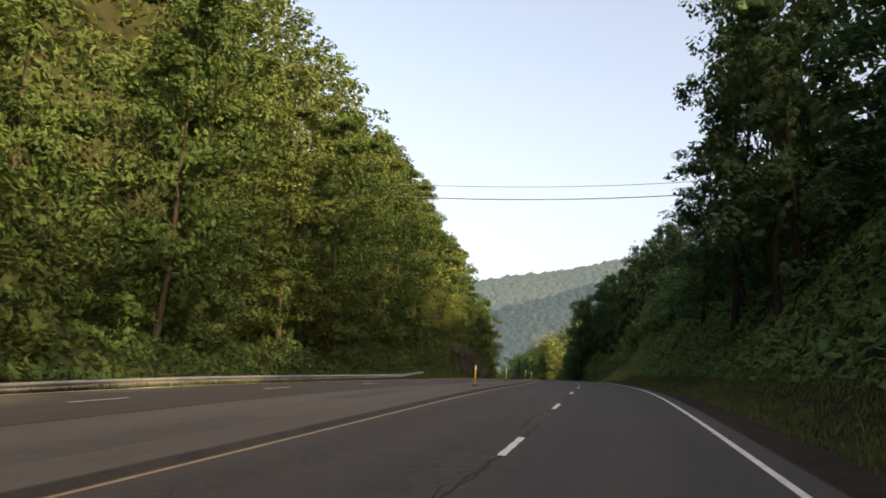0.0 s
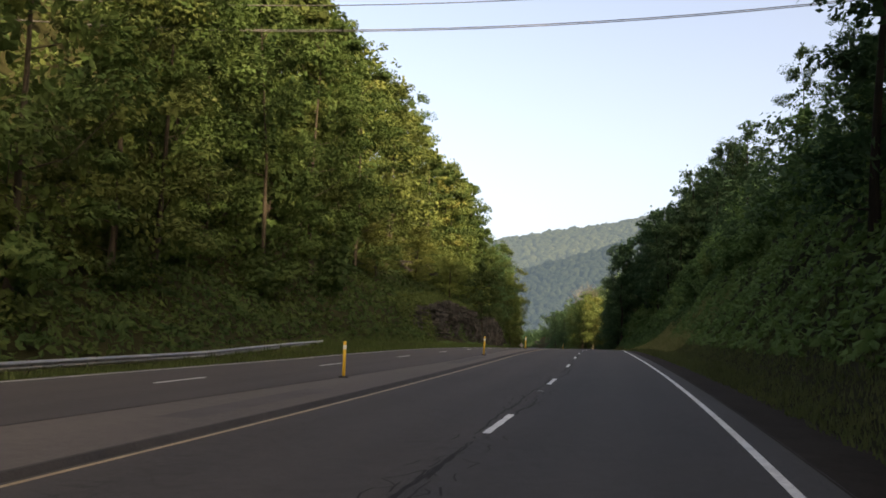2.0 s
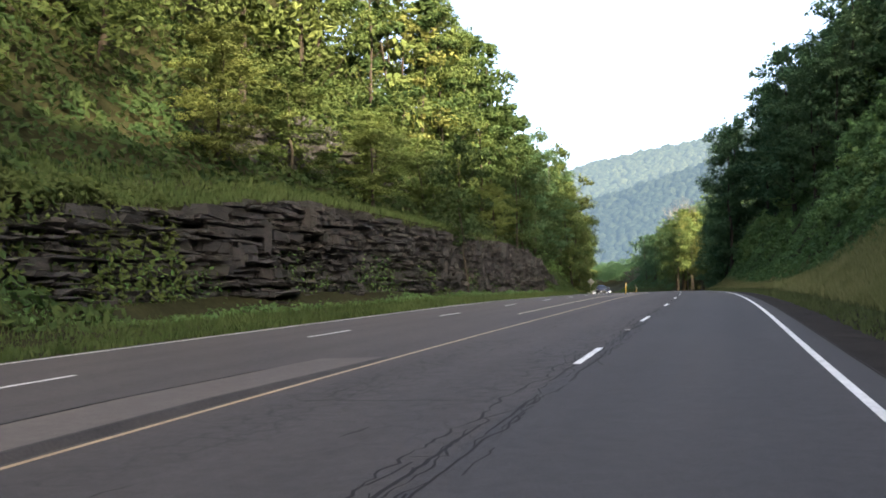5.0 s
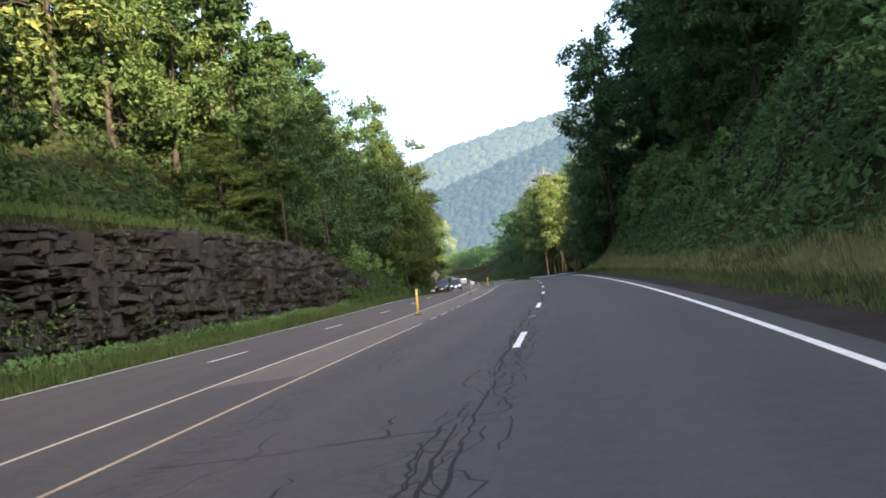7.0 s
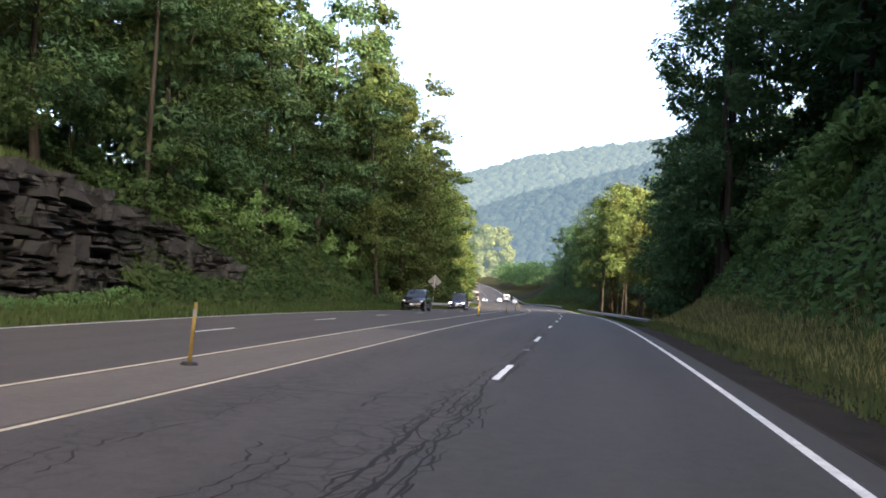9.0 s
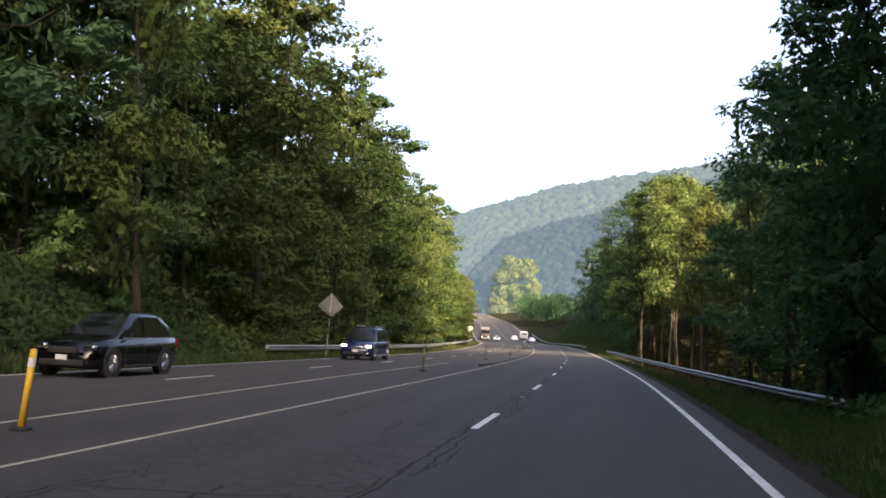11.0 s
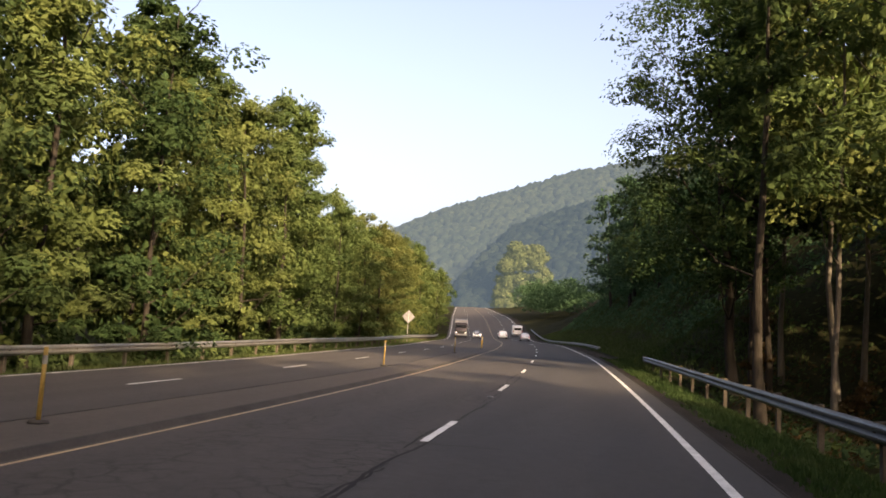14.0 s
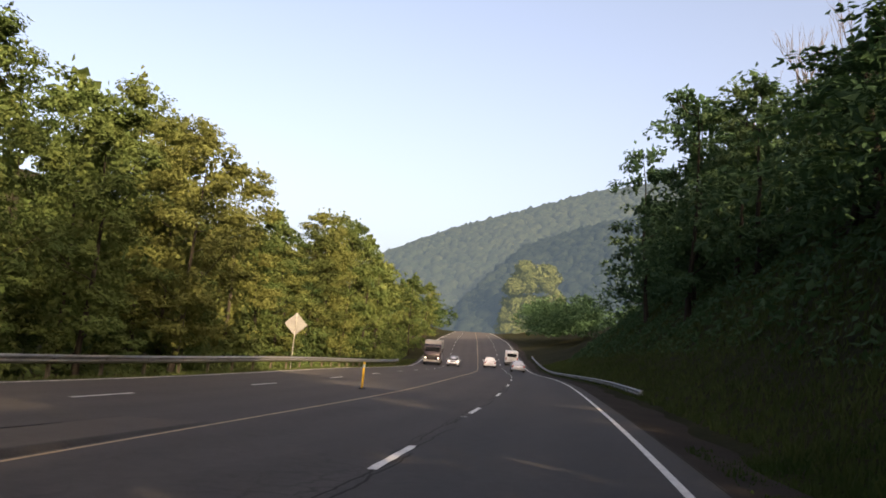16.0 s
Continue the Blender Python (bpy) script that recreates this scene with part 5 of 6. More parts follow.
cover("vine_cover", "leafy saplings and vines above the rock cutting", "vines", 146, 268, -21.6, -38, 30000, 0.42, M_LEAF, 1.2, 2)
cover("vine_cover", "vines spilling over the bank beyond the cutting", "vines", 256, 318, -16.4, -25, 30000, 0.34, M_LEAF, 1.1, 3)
cover("vine_cover", "dark vines and brush on the right bank", "vines", -40, 146, 7.6, 20, 36000, 0.40, M_VINE, 0.9, 4)
cover("vine_cover", "green vines heaped on the right bank", "vines", 146, 300, lambda s: 8.6 + 0.8 * np.sin(s * 0.05), 19, 40000, 0.38, M_VINE, 1.3, 5)
cover("vine_cover", "green vines where the bank ends", "vines", 282, 314, 11.6, 22, 7000, 0.38, M_VINE, 1.2, 35)
cover("brush", "leafy forest floor on the left hillside", "brush", -40, 150, -31, -62, 14000, 0.75, M_LEAF, 2.2, 38)
cover("brush", "leafy forest floor under the hillside trees", "brush", 244, 330, -25, -48, 12000, 0.55, M_LEAF_SHADE, 1.2, 36)
cover("brush", "leafy forest floor on the right slope", "brush", 290, 345, 20, 46, 9000, 0.55, M_LEAF_SHADE, 1.2, 37)
cover("brush", "low brush behind the left guard rail", "brush", 312, 560, -16.2, -23, 26000, 0.36, M_LEAF_LIT, 1.4, 6)
cover("brush", "low brush below the right guard rail", "brush", 298, 404, 8.2, 24, 14000, 0.32, M_LEAF, 0.9, 7)
cover("brush", "brown withered brush below the right guard rail", "brush", 328, 396, 9, 26, 7000, 0.26, M_RUST, 1.3, 17)
cover("brush", "dark brush on the right bank", "brush", 404, 530, 9.5, 24, 14000, 0.42, M_LEAF_SHADE, 0.9, 8)


def grass(name, label, s0, s1, a_near, a_far, count, tall, mat, seed, wide=0.05):
    r = np.random.default_rng(seed)
    s = r.uniform(s0, s1, count)
    an = a_near(s) if callable(a_near) else np.full(count, float(a_near))
    af = a_far(s) if callable(a_far) else np.full(count, float(a_far))
    a = an + (af - an) * r.uniform(0, 1, count)
    p = place(s, a, ground_h(s, a) - 0.07)
    clump = 0.55 + 0.45 * np.sin(s * 2.1 + np.sin(a * 3)) * np.sin(a * 2.6 + s * 0.4)
    t = tall * (0.35 + 0.65 * clump) * r.uniform(0.6, 1.25, count)
    ang = r.uniform(0, 6.28, count)
    w = wide * r.uniform(0.6, 1.3, count)
    side = np.stack([np.cos(ang) * w, np.sin(ang) * w, 0 * w], 1)
    lean = np.stack([r.normal(0, 0.28, count) * t, r.normal(0, 0.28, count) * t, t], 1)
    v = np.stack([p - side, p + side, p + lean], 1).reshape(-1, 3)
    tagged(put(name, mesh_np(name, v, np.arange(3 * count).reshape(-1, 3), mat)), label, "grass", kind="stuff")


grass("verge_grass", "mown green grass on the left verge", 106, 318, lambda s: edge_far(s) - 0.55, -18.5, 52000, 0.36, M_GRASS, 1)
cover("verge_weeds", "leafy weeds along the foot of the rock", "weeds", 138, 300, -16.9, -18.7, 12000, 0.22, M_VINE, 0.5, 31)
grass("verge_grass", "short grass under the left guard rail", -50, 112, lambda s: edge_far(s) - 0.7, -18.4, 22000, 0.30, M_GRASS, 2)
grass("verge_grass", "rough grass on the right verge", -50, 282, 5.2, 10.4, 100000, 0.30, M_VERGE, 3, 0.03)
grass("verge_grass", "dry yellow grass on the right bank", 118, 196, 6.4, lambda s: np.interp(s, [118, 160, 180, 196], [11.5, 11.0, 9.5, 7.0]), 60000, 0.6, M_DRYGRASS, 4, 0.035)
grass("verge_grass", "tall green grass on the right bank", 180, 284, 6.0, 10.2, 60000, 0.42, M_VERGE, 14, 0.028)
grass("verge_grass", "dry grass stalks along the right verge", 180, 284, 6.2, 9.6, 22000, 0.5, M_DRYGRASS, 15, 0.022)
grass("verge_grass", "grass by the right guard rail", 276, 410, 4.55, 8.4, 80000, 0.18, M_GRASS, 5, 0.04)
grass("verge_grass", "grassy slope of the right bank", 396, 540, 6.2, 15.5, 60000, 0.36, M_GRASS, 6, 0.05)
grass("verge_grass", "thin grass behind the left guard rail", 314, 540, lambda s: edge_far(s) - 0.7, -16.5, 24000, 0.26, M_GRASS, 7)
grass("ledge_grass", "grass on top of the rock cutting", 146, 266, -19.2, -23, 26000, 0.5, M_GRASS, 8, 0.06)

# shrubs along the foot of the woods
r = np.random.default_rng(5)
for s in np.arange(-10, 130, 6.0):
    plant(f"low{r.integers(4)}", s + r.uniform(-2, 2), -r.uniform(20.5, 27), r.uniform(0.7, 1.3), 0.2, "shrubs at the foot of the woods")
for s in np.arange(104, 290, 2.6):
    plant(f"bush{r.integers(4)}", s + r.uniform(-2, 2), r.uniform(11.0, 24), r.uniform(0.8, 1.3), 0.4, "shrubs on the right bank")
for s in np.arange(132, 290, 1.9):
    plant(f"bush{r.integers(4)}", s + r.uniform(-2, 2), r.uniform(11.5, 26), r.uniform(0.8, 1.35), 0.4, "shrubs on the right bank")
for s in np.arange(262, 312, 5.0):
    plant(f"bush{r.integers(4)}", s + r.uniform(-2, 2), r.uniform(-23, -19), r.uniform(0.6, 0.9), 0.2, "shrubs at the foot of the woods")
for s, a in ((346, 12.5), (356, 15), (365, 13), (374, 16), (383, 14), (392, 12), (399, 13.5)):
    plant(f"rust{r.integers(4)}", s, a, r.uniform(0.5, 0.8), 0.2, "withered shrubs below the guard rail")
for s in np.arange(320, 520, 7.0):
    plant(f"low{r.integers(4)}", s + r.uniform(-2, 2), r.uniform(-19.5, -17), r.uniform(0.6, 1.0), 0.3, "shrubs behind the guard rail")


# ---- wooded ridges in the distance ----
def ridge(name, label, mat, crest, y_crest, y_foot, z_foot, count, size, seed):
    """A hillside facing the valley, covered with tree crowns."""
    r = np.random.default_rng(seed)
    cx, cz = np.array(crest, float).T
    xs = np.linspace(cx[0], cx[-1], 90)
    us = np.linspace(0, 1, 26)
    top = np.interp(xs, cx, cz)

    def surf(x, u):
        t = np.interp(x, cx, cz)
        fold = 22 * np.sin(x * 0.021 + 1.0) * np.sin(math.pi * u) + 12 * np.sin(x * 0.05 + 4 * u) * np.sin(math.pi * u)
        z = z_foot + (t - z_foot) * (1 - (1 - u) ** 1.25) + fold * 0.35
        y = y_foot + (y_crest - y_foot) * u + fold
        return np.stack([x + 0 * u, y, z], -1)

    X_, U_ = np.meshgrid(xs, us, indexing="ij")
    g = surf(X_, U_)
    back = g[:, -1:].copy()
    back[..., 1] += 500
    back[..., 2] -= 150
    g = np.concatenate([g, back], 1)
    k = g.shape[1]
    i, j = np.meshgrid(np.arange(len(xs) - 1), np.arange(k - 1), indexing="ij")
    q = (i * k + j).ravel()
    v0 = g.reshape(-1, 3)
    f0 = np.concatenate([np.stack([q, q + 1, q + k + 1], 1), np.stack([q, q + k + 1, q + k], 1)])
    x, u = r.uniform(xs[0], xs[-1], count), r.uniform(0, 1, count) ** 0.85
    c = surf(x, u)
    # rounded, uneven tree crowns: two rings of corners and a top
    ang = np.arange(7) * 2 * math.pi / 7
    dome = np.concatenate([np.stack([np.cos(ang), np.sin(ang), 0 * ang - 0.2], 1), np.stack([0.8 * np.cos(ang + 0.4), 0.8 * np.sin(ang + 0.4), 0 * ang + 0.55], 1), [[0, 0, 1.0]]])
    n7 = np.arange(7)
    nx = (n7 + 1) % 7
    tri = np.concatenate([np.stack([n7, nx, n7 + 7], 1), np.stack([nx, nx + 7, n7 + 7], 1), np.stack([n7 + 7, nx + 7, 0 * n7 + 14], 1)])
    rad = size * r.uniform(0.30, 0.62, count)
    lift = rad * r.uniform(0.9, 1.35, count)
    lv = c[:, None] + dome[None] * np.stack([rad, rad, lift], 1)[:, None] * (1 + r.normal(0, 0.09, (count, 15, 1)))
    lf = tri[None] + (np.arange(count) * 15)[:, None, None]
    ob = put(name, mesh_np(name, np.concatenate([v0, lv.reshape(-1, 3)]), np.concatenate([f0, lf.reshape(-1, 3) + len(v0)]), mat, True))
    tagged(ob, label, "ridge", kind="structure")


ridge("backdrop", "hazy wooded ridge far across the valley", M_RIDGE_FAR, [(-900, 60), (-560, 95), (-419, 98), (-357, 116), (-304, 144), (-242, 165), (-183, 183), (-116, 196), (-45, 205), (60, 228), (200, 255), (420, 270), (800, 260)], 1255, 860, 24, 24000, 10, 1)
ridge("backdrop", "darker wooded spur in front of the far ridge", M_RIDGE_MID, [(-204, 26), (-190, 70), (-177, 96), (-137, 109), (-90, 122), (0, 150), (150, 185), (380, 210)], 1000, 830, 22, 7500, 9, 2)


def knoll(label, cx, cy, z0, z1, half, n, seed):
    """A rounded stand of big trees far up the valley."""
    r = np.random.default_rng(seed)
    u = r.uniform(0, 1, n)
    w = np.sqrt(np.clip(1 - (1.25 * u - 0.35) ** 2, 0.05, 1)) * half * 0.85
    c = np.stack([cx + w * r.uniform(-1, 1, n), cy + w * r.uniform(-1, 0.4, n), z0 + (z1 - z0) * (0.06 + 0.86 * u)], 1)
    per = 170
    d = unit(r, n * per)
    d[:, 2] = d[:, 2] * 0.8 + 0.2
    rad = np.repeat(r.uniform(2.6, 5.0, n), per)[:, None] * r.uniform(0.6, 1, (n * per, 1))
    nn = d + r.normal(0, 0.3, d.shape)
    v, f = leaf_quads(np.repeat(c, per, 0) + d * rad, nn / np.linalg.norm(nn, axis=1, keepdims=True), 1.5, r, 0.8)
    tagged(put("backdrop", mesh_np("backdrop", v, f, M_KNOLL)), label, "woods", kind="structure")


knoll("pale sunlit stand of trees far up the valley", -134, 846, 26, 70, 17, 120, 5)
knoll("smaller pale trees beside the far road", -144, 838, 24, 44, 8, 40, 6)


# ---- vehicles ----
def loft(sections, mat, name, parent, label="", smooth=True):
    """A closed skin through equal rings of points."""
    n, k = len(sections), len(sections[0])
    bm = bmesh.new()
    vs = [[bm.verts.new(p) for p in ring] for ring in sections]
    for i in range(n - 1):
        for j in range(k):
            bm.faces.new((vs[i][j], vs[i][(j + 1) % k], vs[i + 1][(j + 1) % k], vs[i + 1][j]))
    bm.faces.new(vs[0][::-1])
    bm.faces.new(vs[-1])
    bmesh.ops.recalc_face_normals(bm, faces=bm.faces[:])
    return part(name, bm, mat, parent, label, smooth)


def wheel(parent, x, y, rad, wide, rim_mat):
    bm = bmesh.new()
    cyl(bm, (-wide / 2, 0, 0), (wide / 2, 0, 0), rad, rad, 24)
    bmesh.ops.bevel(bm, geom=[e for e in bm.edges if len(e.link_faces) == 2 and abs(e.calc_face_angle(0)) > 0.8], offset=0.03, segments=2, affect="EDGES")
    w = part("wheel", bm, M_RUBBER, parent, "black tyre", True, pose(x, y, rad))
    bm = bmesh.new()
    side = 1 if x > 0 else -1
    cyl(bm, (side * (wide / 2 - 0.01), 0, 0), (side * (wide / 2 + 0.008), 0, 0), rad * 0.66, rad * 0.60, 20)
    for k in range(5):
        a = k * 2 * math.pi / 5
        c, s = math.cos(a), math.sin(a)
        cyl(bm, (side * (wide / 2 + 0.012), 0, 0), (side * (wide / 2 + 0.006), c * rad * 0.58, s * rad * 0.58), 0.045, 0.03, 6)
    part("rim", bm, rim_mat, w, "alloy rim", False)
    return w


def ring(y, half, z0, z1, tuck=0.06, crown=0.0):
    """One cross-section of a car body, rounded at the corners."""
    zm = (z0 + z1) / 2
    pts = [(-half + tuck, z0), (-half, z0 + 0.12), (-half, zm), (-half + 0.03, z1 - 0.06), (-half + 0.12, z1), (0, z1 + crown), (half - 0.12, z1), (half - 0.03, z1 - 0.06), (half, zm), (half, z0 + 0.12), (half - tuck, z0), (0, z0)]
    return [(x, y, z) for x, z in pts]


def car(label, paint_mat, length=4.65, width=1.86, height=1.68, kind="suv", lit=False, rim=M_CHROME, screen=(1.2, 2.15), tail=0.30):
    """A car whose front points to -y, standing on z = 0."""
    ob = tagged(new("car"), label, "car", "vehicles on the road")
    hw, L = width / 2, length
    belt = 1.05 if kind == "suv" else 0.86
    hood = belt - 0.02
    f, b = -L / 2, L / 2
    body = [ring(f, hw * 0.72, 0.34, 0.62), ring(f + 0.10, hw * 0.90, 0.24, 0.74), ring(f + 0.35, hw * 0.98, 0.22, hood - 0.10, 0.06, 0.03), ring(f + 0.9, hw, 0.24, hood, 0.06, 0.04), ring(f + 1.35, hw, 0.24, belt, 0.06, 0.03),
            ring(0.1, hw, 0.24, belt + 0.02), ring(b - 1.0, hw, 0.24, belt + 0.06), ring(b - 0.3, hw * 0.98, 0.26, belt + 0.08), ring(b - 0.05, hw * 0.92, 0.34, belt + 0.0), ring(b, hw * 0.84, 0.42, belt - 0.12)]
    loft(body, paint_mat, "body", ob)
    top = height
    back = b - 0.16 if kind == "suv" else b - 0.70
    h2 = hw * 0.92                     # half width at the belt
    hr = hw * 0.72                     # half width at the roof

    def cab(y, half, z1, low):
        """One section of the greenhouse, narrowing upwards to a rounded roof."""
        k = (z1 - low) / (top - low)
        w1 = half + (hr - half) * max(k, 0.02)
        return [(-half, y, low), (-w1, y, z1 - 0.10 * k), (-w1 + 0.05, y, z1 - 0.03 * k), (-w1 * 0.6, y, z1 + 0.015 * k), (0, y, z1 + 0.03 * k), (w1 * 0.6, y, z1 + 0.015 * k), (w1 - 0.05, y, z1 - 0.03 * k), (w1, y, z1 - 0.10 * k), (half, y, low)]

    low = belt - 0.06
    y0, y1, y2, y3 = f + screen[0], f + screen[1], back - (tail if kind == "suv" else 0.75), back + 0.06
    loft([cab(y0, h2, low + 0.03, low), cab((y0 + y1) / 2, h2, (belt + top) / 2 + 0.03, low), cab(y1 - 0.1, h2, top - 0.05, low), cab(y1 + 0.3, h2, top, low), cab((y1 + y2) / 2 + 0.3, h2, top + 0.005, low), cab(y2, h2, top - 0.05, low), cab((y2 + y3) / 2, h2, (belt + top) / 2 + 0.06, low), cab(y3, h2 * 0.96, low + 0.03, low)], paint_mat, "roof", ob, "", True)

    def pane(name, corners, out):
        """A thin pane of glass standing a few millimetres proud of the pillars."""
        bm = bmesh.new()
        o = Vector(out)
        inner = [bm.verts.new(Vector(c) + o * 0.012) for c in corners]
        outer = [bm.verts.new(Vector(c) + o * 0.026) for c in corners]
        bm.faces.new(outer)
        bm.faces.new(inner[::-1])
        n = len(corners)
        for i in range(n):
            bm.faces.new((outer[i], inner[i], inner[(i + 1) % n], outer[(i + 1) % n]))
        bmesh.ops.recalc_face_normals(bm, faces=bm.faces[:])
        part(name, bm, M_CARGLASS, ob, "dark tinted glass")

    up, dn = top - 0.10, belt + 0.03
    ins = lambda z: h2 + (hr - h2) * (z - low) / (top - low)          # half width at a height
    yw = lambda z: y0 + (y1 - 0.1 - y0) * (z - low - 0.03) / (top - 0.08 - low)
    yr = lambda z: y3 + (y2 - y3) * (z - low - 0.03) / (top - 0.08 - low)
    pane("windscreen", [(-ins(dn) + 0.09, yw(dn), dn), (ins(dn) - 0.09, yw(dn), dn), (ins(up) - 0.09, yw(up), up), (-ins(up) + 0.09, yw(up), up)], (0, -0.8, 0.9))
    pane("rear_window", [(-ins(dn) + 0.12, yr(dn), dn), (ins(dn) - 0.12, yr(dn), dn), (ins(up) - 0.12, yr(up), up), (-ins(up) + 0.12, yr(up), up)], (0, 0.9, 0.6))
    for x in (-1, 1):
        side_up = up - 0.02
        for ya, yb, yc, yd in ((yw(dn) + 0.28, 0.14, 0.16, yw(side_up) + 0.30), (0.24, yr(dn) - 0.34, yr(side_up) - 0.34, 0.26)):
            pane("side_window", [(x * ins(dn), ya, dn), (x * ins(dn), yb, dn), (x * ins(side_up), yc, side_up), (x * ins(side_up), yd, side_up)], (x, 0, 0.15))
        bm = bmesh.new()
        cyl(bm, (x * (ins(belt) + 0.015), yw(dn) + 0.2, belt - 0.005), (x * (ins(belt) + 0.015), yr(dn) - 0.25, belt - 0.005), 0.014, 0.014, 8)
        part("window_trim", bm, M_CHROME, ob, "bright window trim", True)
        bm = bmesh.new()
        box(bm, x * (hw - 0.03), 0.05, 0.30, 0.14, L - 2.75, 0.06, 0.02)
        part("running_board", bm, M_STEEL if lit else M_RUBBER, ob, "", False)
        for y in (-0.02, 0.98):
            bm = bmesh.new()
            box(bm, x * (hw + 0.008), y, belt - 0.16, 0.03, 0.16, 0.03, 0.008)
            part("door_handle", bm, paint_mat, ob, "", False)
        for y in (f + screen[0] + 0.35, 0.16, 1.18):
            bm = bmesh.new()
            box(bm, x * (hw + 0.001), y, 0.62, 0.008, 0.012, 0.58)
            part("door_gap", bm, M_RUBBER, ob, "", False)
    roof_y0, roof_y1 = y1, y2
    for x in (-1, 1):
        bm = bmesh.new()
        box(bm, x * (hw + 0.07), f + screen[0] + 0.5, belt + 0.08, 0.16, 0.09, 0.13, 0.03)
        part("mirror", bm, paint_mat, ob, "", True)
        bm = bmesh.new()
        box(bm, x * hw * 0.74, f + 0.15, 0.78, 0.32, 0.18, 0.13, 0.04)
        part("headlight", bm, M_HEADLAMP if lit else M_CHROME, ob, "lit headlight" if lit else "clear headlight", True)
        bm = bmesh.new()
        cyl(bm, (x * hw * 0.72, f + 0.02, 0.42), (x * hw * 0.72, f + 0.14, 0.42), 0.045, 0.055, 12)
        part("fog_light", bm, M_HEADLAMP if lit else M_CHROME, ob, "", True)
        bm = bmesh.new()
        box(bm, x * hw * 0.80, b - 0.05, belt - 0.12, 0.22, 0.10, 0.26, 0.03)
        part("tail_light", bm, M_TAIL, ob, "red tail light", True)
        for y in (f + 0.88, b - 0.92):
            wheel(ob, x * (hw - 0.11), y, 0.38 if kind == "suv" else 0.32, 0.24, rim)
            bm = bmesh.new()
            cyl(bm, (x * (hw - 0.02), y, 0.38), (x * (hw + 0.012), y, 0.38), 0.44 if kind == "suv" else 0.39, 0.43 if kind == "suv" else 0.38, 22)
            part("wheel_arch", bm, M_RUBBER, ob, "black wheel arch", False)
    bm = bmesh.new()
    box(bm, 0, f + 0.04, 0.70, hw * 0.86, 0.10, 0.16, 0.03)
    part("grille", bm, M_CHROME if lit else M_RUBBER, ob, "", True)
    bm = bmesh.new()
    box(bm, 0, f + 0.04, 0.38, hw * 1.3, 0.16, 0.16, 0.04)
    part("bumper", bm, M_RUBBER, ob, "", True)
    for y in (f - 0.01, b + 0.0):
        bm = bmesh.new()
        box(bm, 0, y, 0.50 if y < 0 else 0.72, 0.31, 0.03, 0.16, 0.01)
        part("number_plate", bm, M_PLATE, ob, "pale number plate")
    if lit and kind == "suv":
        for x in (-1, 1):
            bm = bmesh.new()
            cyl(bm, (x * hr * 0.86, roof_y0 + 0.3, top + 0.09), (x * hr * 0.86, roof_y1 - 0.2, top + 0.09), 0.02, 0.02, 8)
            for y in (roof_y0 + 0.3, roof_y1 - 0.2):
                cyl(bm, (x * hr * 0.86, y, top + 0.02), (x * hr * 0.86, y, top + 0.09), 0.025, 0.02, 8)
            part("roof_rail", bm, M_STEEL, ob, "", True)
    return ob


def stand(ob, s, across, back=False):
    """Set a vehicle on the road; back: driving away from the camera's start."""
    g = float(np.interp(s, LINE_S, spline(LINE_S, GRADE)))
    p = place(s, across, 0.005)
    tilt = math.degrees(math.atan(g))
    ob.matrix_basis = pose(*p, -tilt if back else tilt, 0, heading(s) + (180 if back else 0))


stand(car("glossy black crossover car driving with clean alloy wheels", M_CARBLACK, 4.68, 1.87, 1.76, "suv", False, M_CHROME, (1.15, 2.3), 0.75), 292.6, -11.7)
stand(car("dark navy off-road car with lit headlights and roof rails", M_CARBLUE, 4.9, 1.87, 1.84, "suv", True, M_CHROME, (1.5, 2.15), 0.28), 320.2, -11.2)
stand(car("small silver car with lit headlights in the oncoming lane", M_CARSILVER, 4.4, 1.76, 1.45, "saloon", True), 524, -7.2)
stand(car("white car driving away in the inner lane", M_CARWHITE, 4.5, 1.8, 1.47, "saloon"), 528, -1.9, True)
stand(car("silver car driving away in the outer lane", M_CARSILVER, 4.6, 1.8, 1.5, "saloon"), 514, 1.7, True)


def van():
    ob = tagged(new("van"), "tall white van driving away in the outer lane", "van", "vehicles on the road")
    prof = [ring(-2.8, 0.85, 0.4, 0.95), ring(-2.3, 0.97, 0.3, 1.15), ring(-1.6, 1.0, 0.3, 1.9), ring(-1.2, 1.0, 0.3, 2.25), ring(2.6, 1.0, 0.3, 2.3), ring(2.8, 0.97, 0.35, 2.2)]
    loft(prof, M_CARWHITE, "body", ob)
    bm = bmesh.new()
    box(bm, 0, 2.79, 1.65, 1.5, 0.06, 0.55, 0.05)
    part("rear_window", bm, M_CARGLASS, ob, "dark rear glass")
    for x in (-1, 1):
        bm = bmesh.new()
        box(bm, x * 0.9, 2.76, 1.1, 0.14, 0.1, 0.4, 0.03)
        part("tail_light", bm, M_TAIL, ob, "red tail light")
        bm = bmesh.new()
        box(bm, x * 1.0, -1.4, 1.45, 0.05, 0.9, 0.5, 0.02)
        part("side_window", bm, M_CARGLASS, ob, "dark side glass")
        for y in (-1.8, 1.8):
            wheel(ob, x * 0.88, y, 0.35, 0.22, M_STEEL)
    bm = bmesh.new()
    box(bm, 0, 2.82, 0.45, 1.8, 0.14, 0.18, 0.04)
    part("bumper", bm, M_RUBBER, ob)
    return ob


stand(van(), 540, 1.7, True)


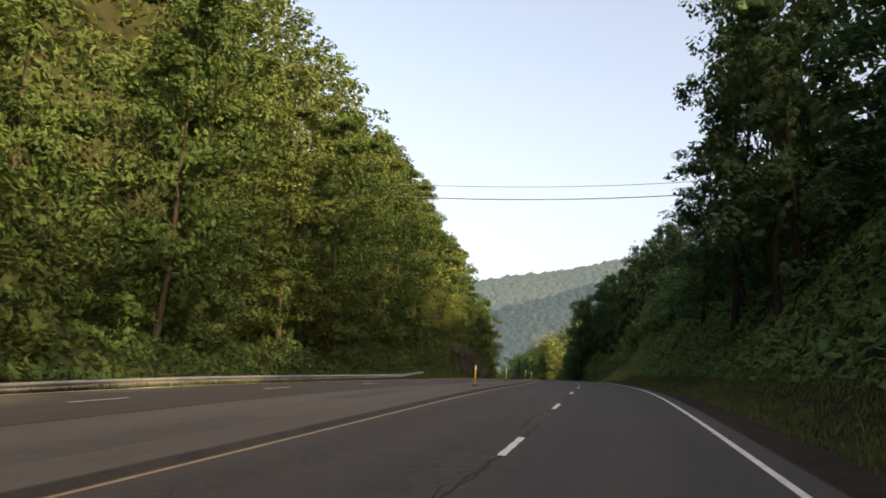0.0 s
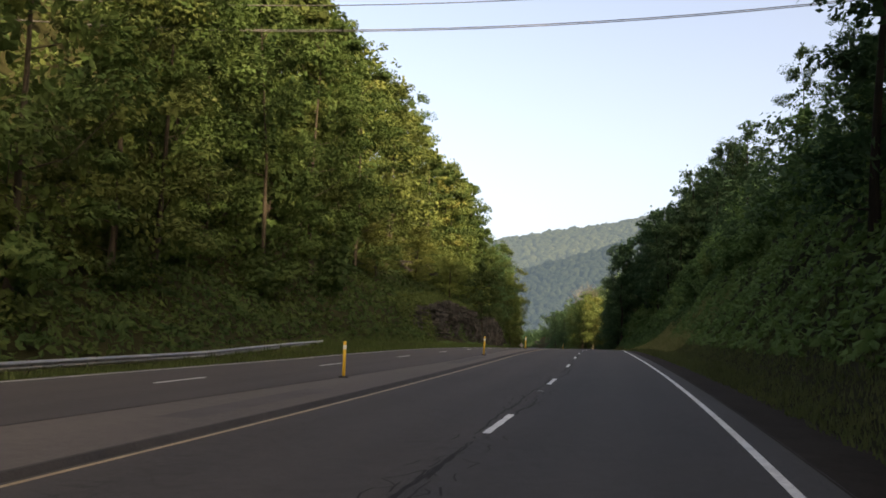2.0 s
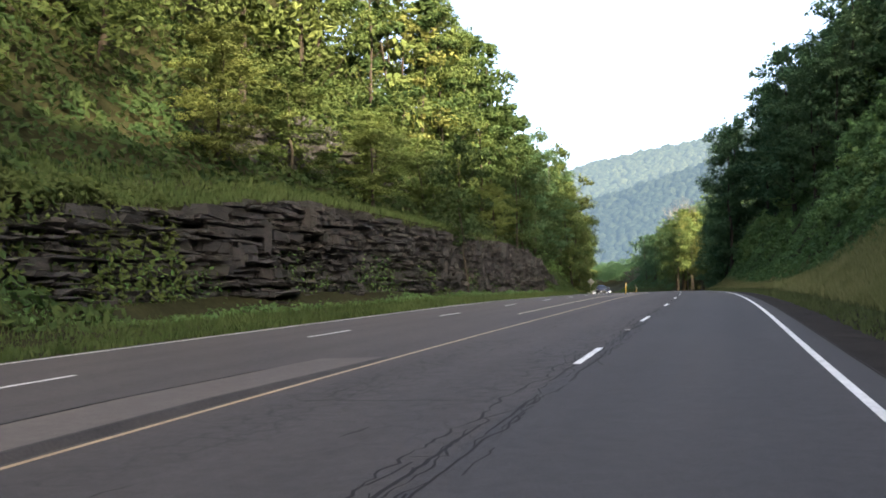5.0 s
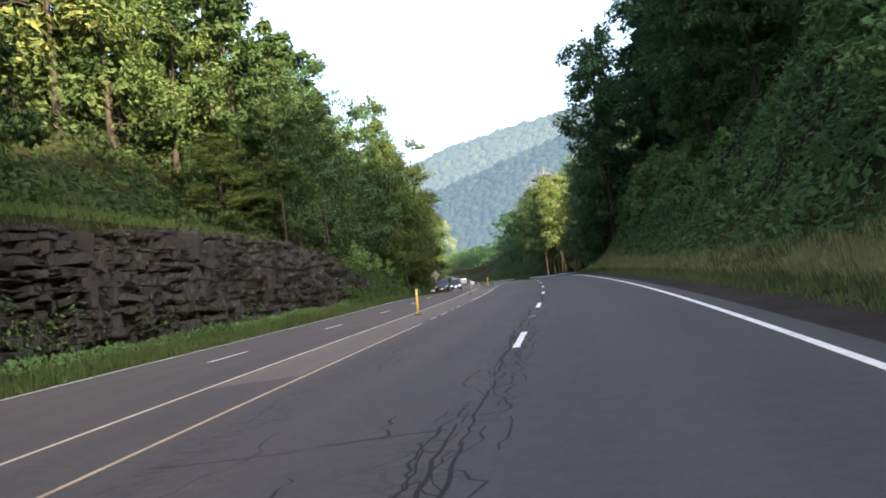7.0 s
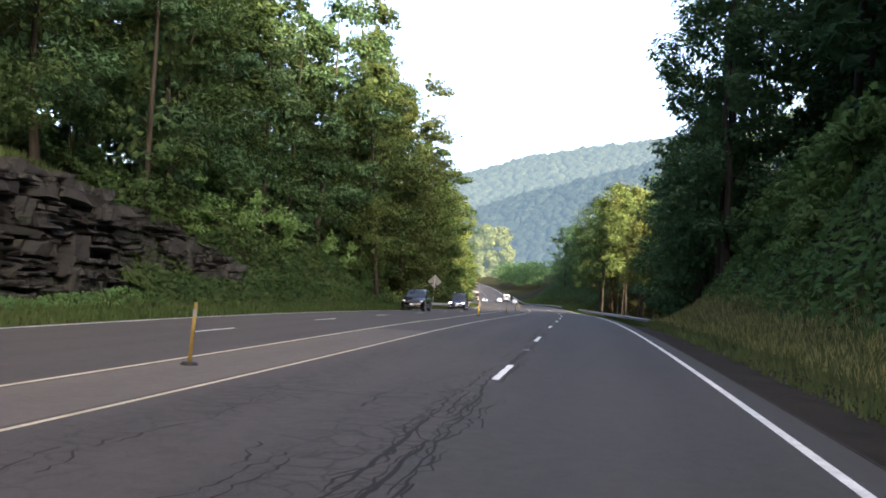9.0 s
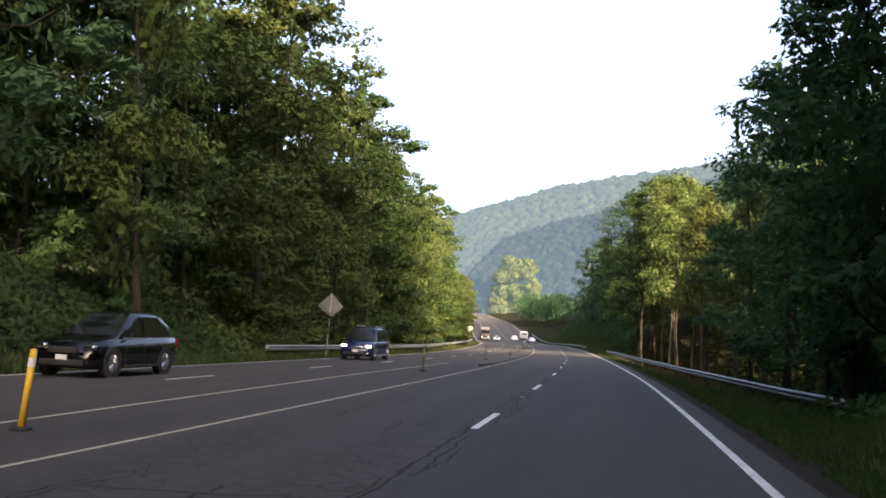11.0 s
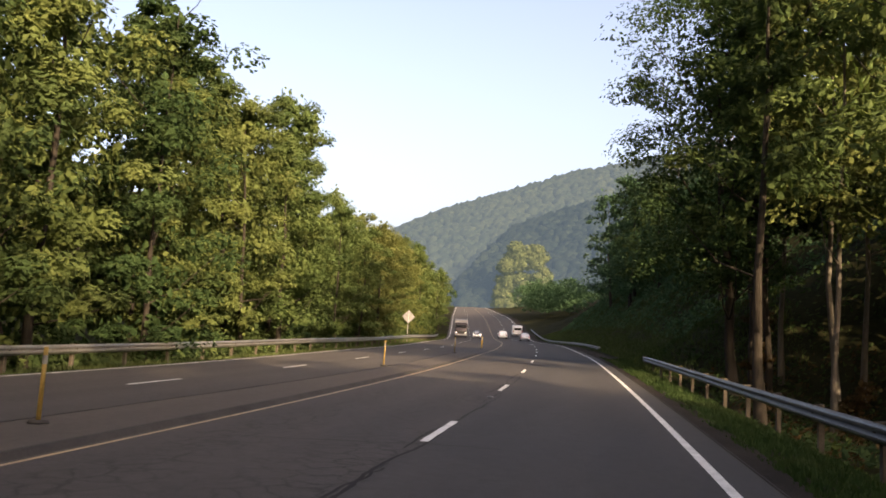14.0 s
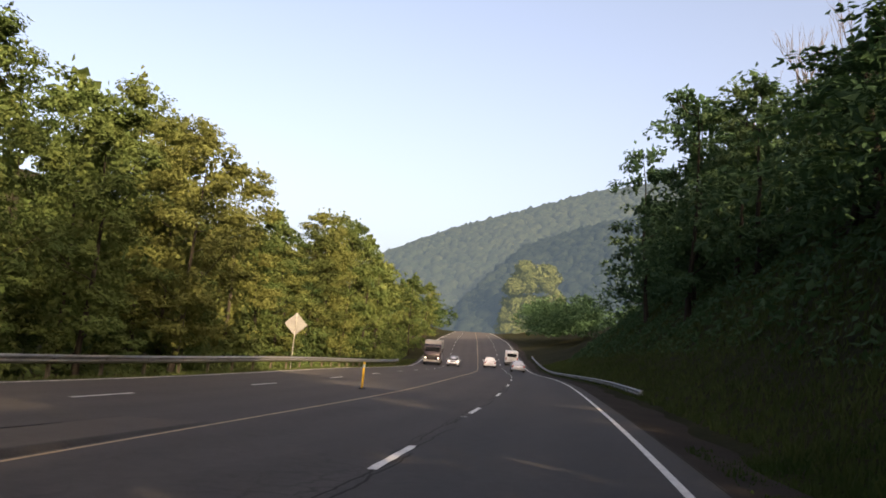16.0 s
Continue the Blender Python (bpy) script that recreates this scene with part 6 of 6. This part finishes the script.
def truck():
    """Front points to -y."""
    ob = tagged(new("lorry"), "dark tall-cabbed lorry with grey box in the oncoming lane", "lorry", "vehicles on the road")
    cab = [ring(-4.2, 1.05, 0.55, 1.5), ring(-4.05, 1.2, 0.45, 1.75), ring(-3.6, 1.22, 0.45, 2.75), ring(-3.3, 1.22, 0.45, 2.95), ring(-2.2, 1.22, 0.45, 3.0)]
    loft(cab, M_TRUCKRED, "cab", ob)
    bm = bmesh.new()
    box(bm, 0, 1.1, 2.15, 2.5, 6.4, 2.75, 0.05)
    part("cargo_box", bm, M_TRUCKBOX, ob, "dull grey box body", False)
    bm = bmesh.new()
    box(bm, 0, -3.9, 2.15, 2.1, 0.12, 0.95, 0.04)
    part("windscreen", bm, M_CARGLASS, ob, "dark windscreen", False, pose(0, 0, 0, 0, 0, 0))
    bm = bmesh.new()
    box(bm, 0, -4.2, 1.15, 1.3, 0.1, 0.6, 0.03)
    part("grille", bm, M_RUBBER, ob)
    bm = bmesh.new()
    box(bm, 0, -4.22, 0.6, 2.4, 0.25, 0.3, 0.05)
    part("bumper", bm, M_STEEL, ob)
    bm = bmesh.new()
    box(bm, 0, 0.2, 0.68, 0.9, 8.2, 0.25, 0.02)
    part("chassis", bm, M_RUBBER, ob)
    for x in (-1, 1):
        bm = bmesh.new()
        box(bm, x * 0.92, -4.2, 1.05, 0.26, 0.12, 0.2, 0.03)
        part("headlight", bm, M_HEADLAMP, ob, "lit headlight")
        bm = bmesh.new()
        box(bm, x * 1.42, -3.7, 2.15, 0.2, 0.1, 0.5, 0.03)
        part("mirror", bm, M_RUBBER, ob)
        for y in (-3.1, 2.9):
            wheel(ob, x * 1.08, y, 0.5, 0.3, M_STEEL)
    return ob


stand(truck(), 528, -10.4)


# ---- leafless trees on the right-hand ridge ----
def bare_tree(s, a, height, seed):
    r = np.random.default_rng(seed)
    pieces = []

    def branch(p, d, ln, rad, depth):
        q = p + d * ln * 0.5 + r.normal(0, 0.04 * ln, 3)
        e = q + (d + r.normal(0, 0.12, 3)) * ln * 0.5
        pieces.append(tube([p, q, e], [rad, rad * 0.75, rad * 0.5], 5))
        if depth == 0:
            return
        for _ in range(3 if depth > 1 else 4):
            nd = d + r.normal(0, 0.24, 3) + np.array([0, 0, 0.3])
            nd /= np.linalg.norm(nd)
            st = q if r.random() < 0.4 else e
            branch(st, nd, ln * r.uniform(0.5, 0.75), rad * 0.5, depth - 1)

    branch(np.zeros(3), np.array([0, 0, 1.0]), height * 0.5, 0.24, 4)
    ob = tagged(new("bare_tree"), "leafless grey tree with fine branches on the ridge", "tree", "bare trees on the ridge")
    v, f = join(pieces)
    put("trunk", mesh_np("trunk", v, f, M_GREYBARK, True), ob)
    ob.matrix_basis = Matrix.Translation(Vector(place(s, a, float(ground_h(s, a)) - 0.3)))


for n, (s, a, top) in enumerate([(486, 28, 38.5), (481, 28.5, 37.5), (476, 28, 36), (470, 28, 33.5), (466, 27.5, 32.5), (503, 29, 36.5), (510, 29, 36)]):
    bare_tree(s, a, (top - float(ground_h(s, a))) / 1.08, 90 + n)

# single trees that stand out
plant("tall1", 308, -19.6, 1.15, 0.1, "woods behind the guard rail", 1.05)
plant("light3", 441, -21.5, 0.92, 0.1, "woods behind the guard rail")
plant("light1", 414.6, -20.6, 0.95, 0.1, "woods behind the guard rail", 1.18)
plant("pale1", 497, -22.0, 0.85, 0.1, "woods behind the guard rail")
plant("light2", 305.3, -17.6, 1.0, 0.1, "left hillside woods", 1.42)
plant("over1", 237, -36.5, 1.0, 0.1, "left hillside woods", 1.18)
plant("over2", 228, -48, 0.9, 0.1, "left hillside woods", 1.05)
plant("warm1", 387.4, 14.6, 1.15, 0.1, "trees below the right guard rail", 1.15)
plant("warm1", 392.2, 17.1, 1.05, 0.1, "trees below the right guard rail", 1.2)
plant("warm3", 394.9, 13.7, 1.0, 0.1, "trees below the right guard rail", 1.25)
plant("warm0", 371, 12.4, 1.0, 0.1, "trees below the right guard rail", 1.1)
plant("tall2", 401, 13.6, 1.0, 0.1, "trees below the right guard rail", 0.92)
plant("hang0", 389, 10.2, 0.96, 0.1, "trees below the right guard rail")
plant("tall0", 394, 12.0, 0.95, 0.1, "trees below the right guard rail", 0.95)
plant("near1", 62, 10.0, 0.95, 0.1, "right bank woods", 1.2)
plant("near3", 48, 11, 0.95, 0.1, "right bank woods", 1.2)
plant("slim0", 198.5, -18.0, 1.12, 0.1, "trees above the rock cutting", 1.05)
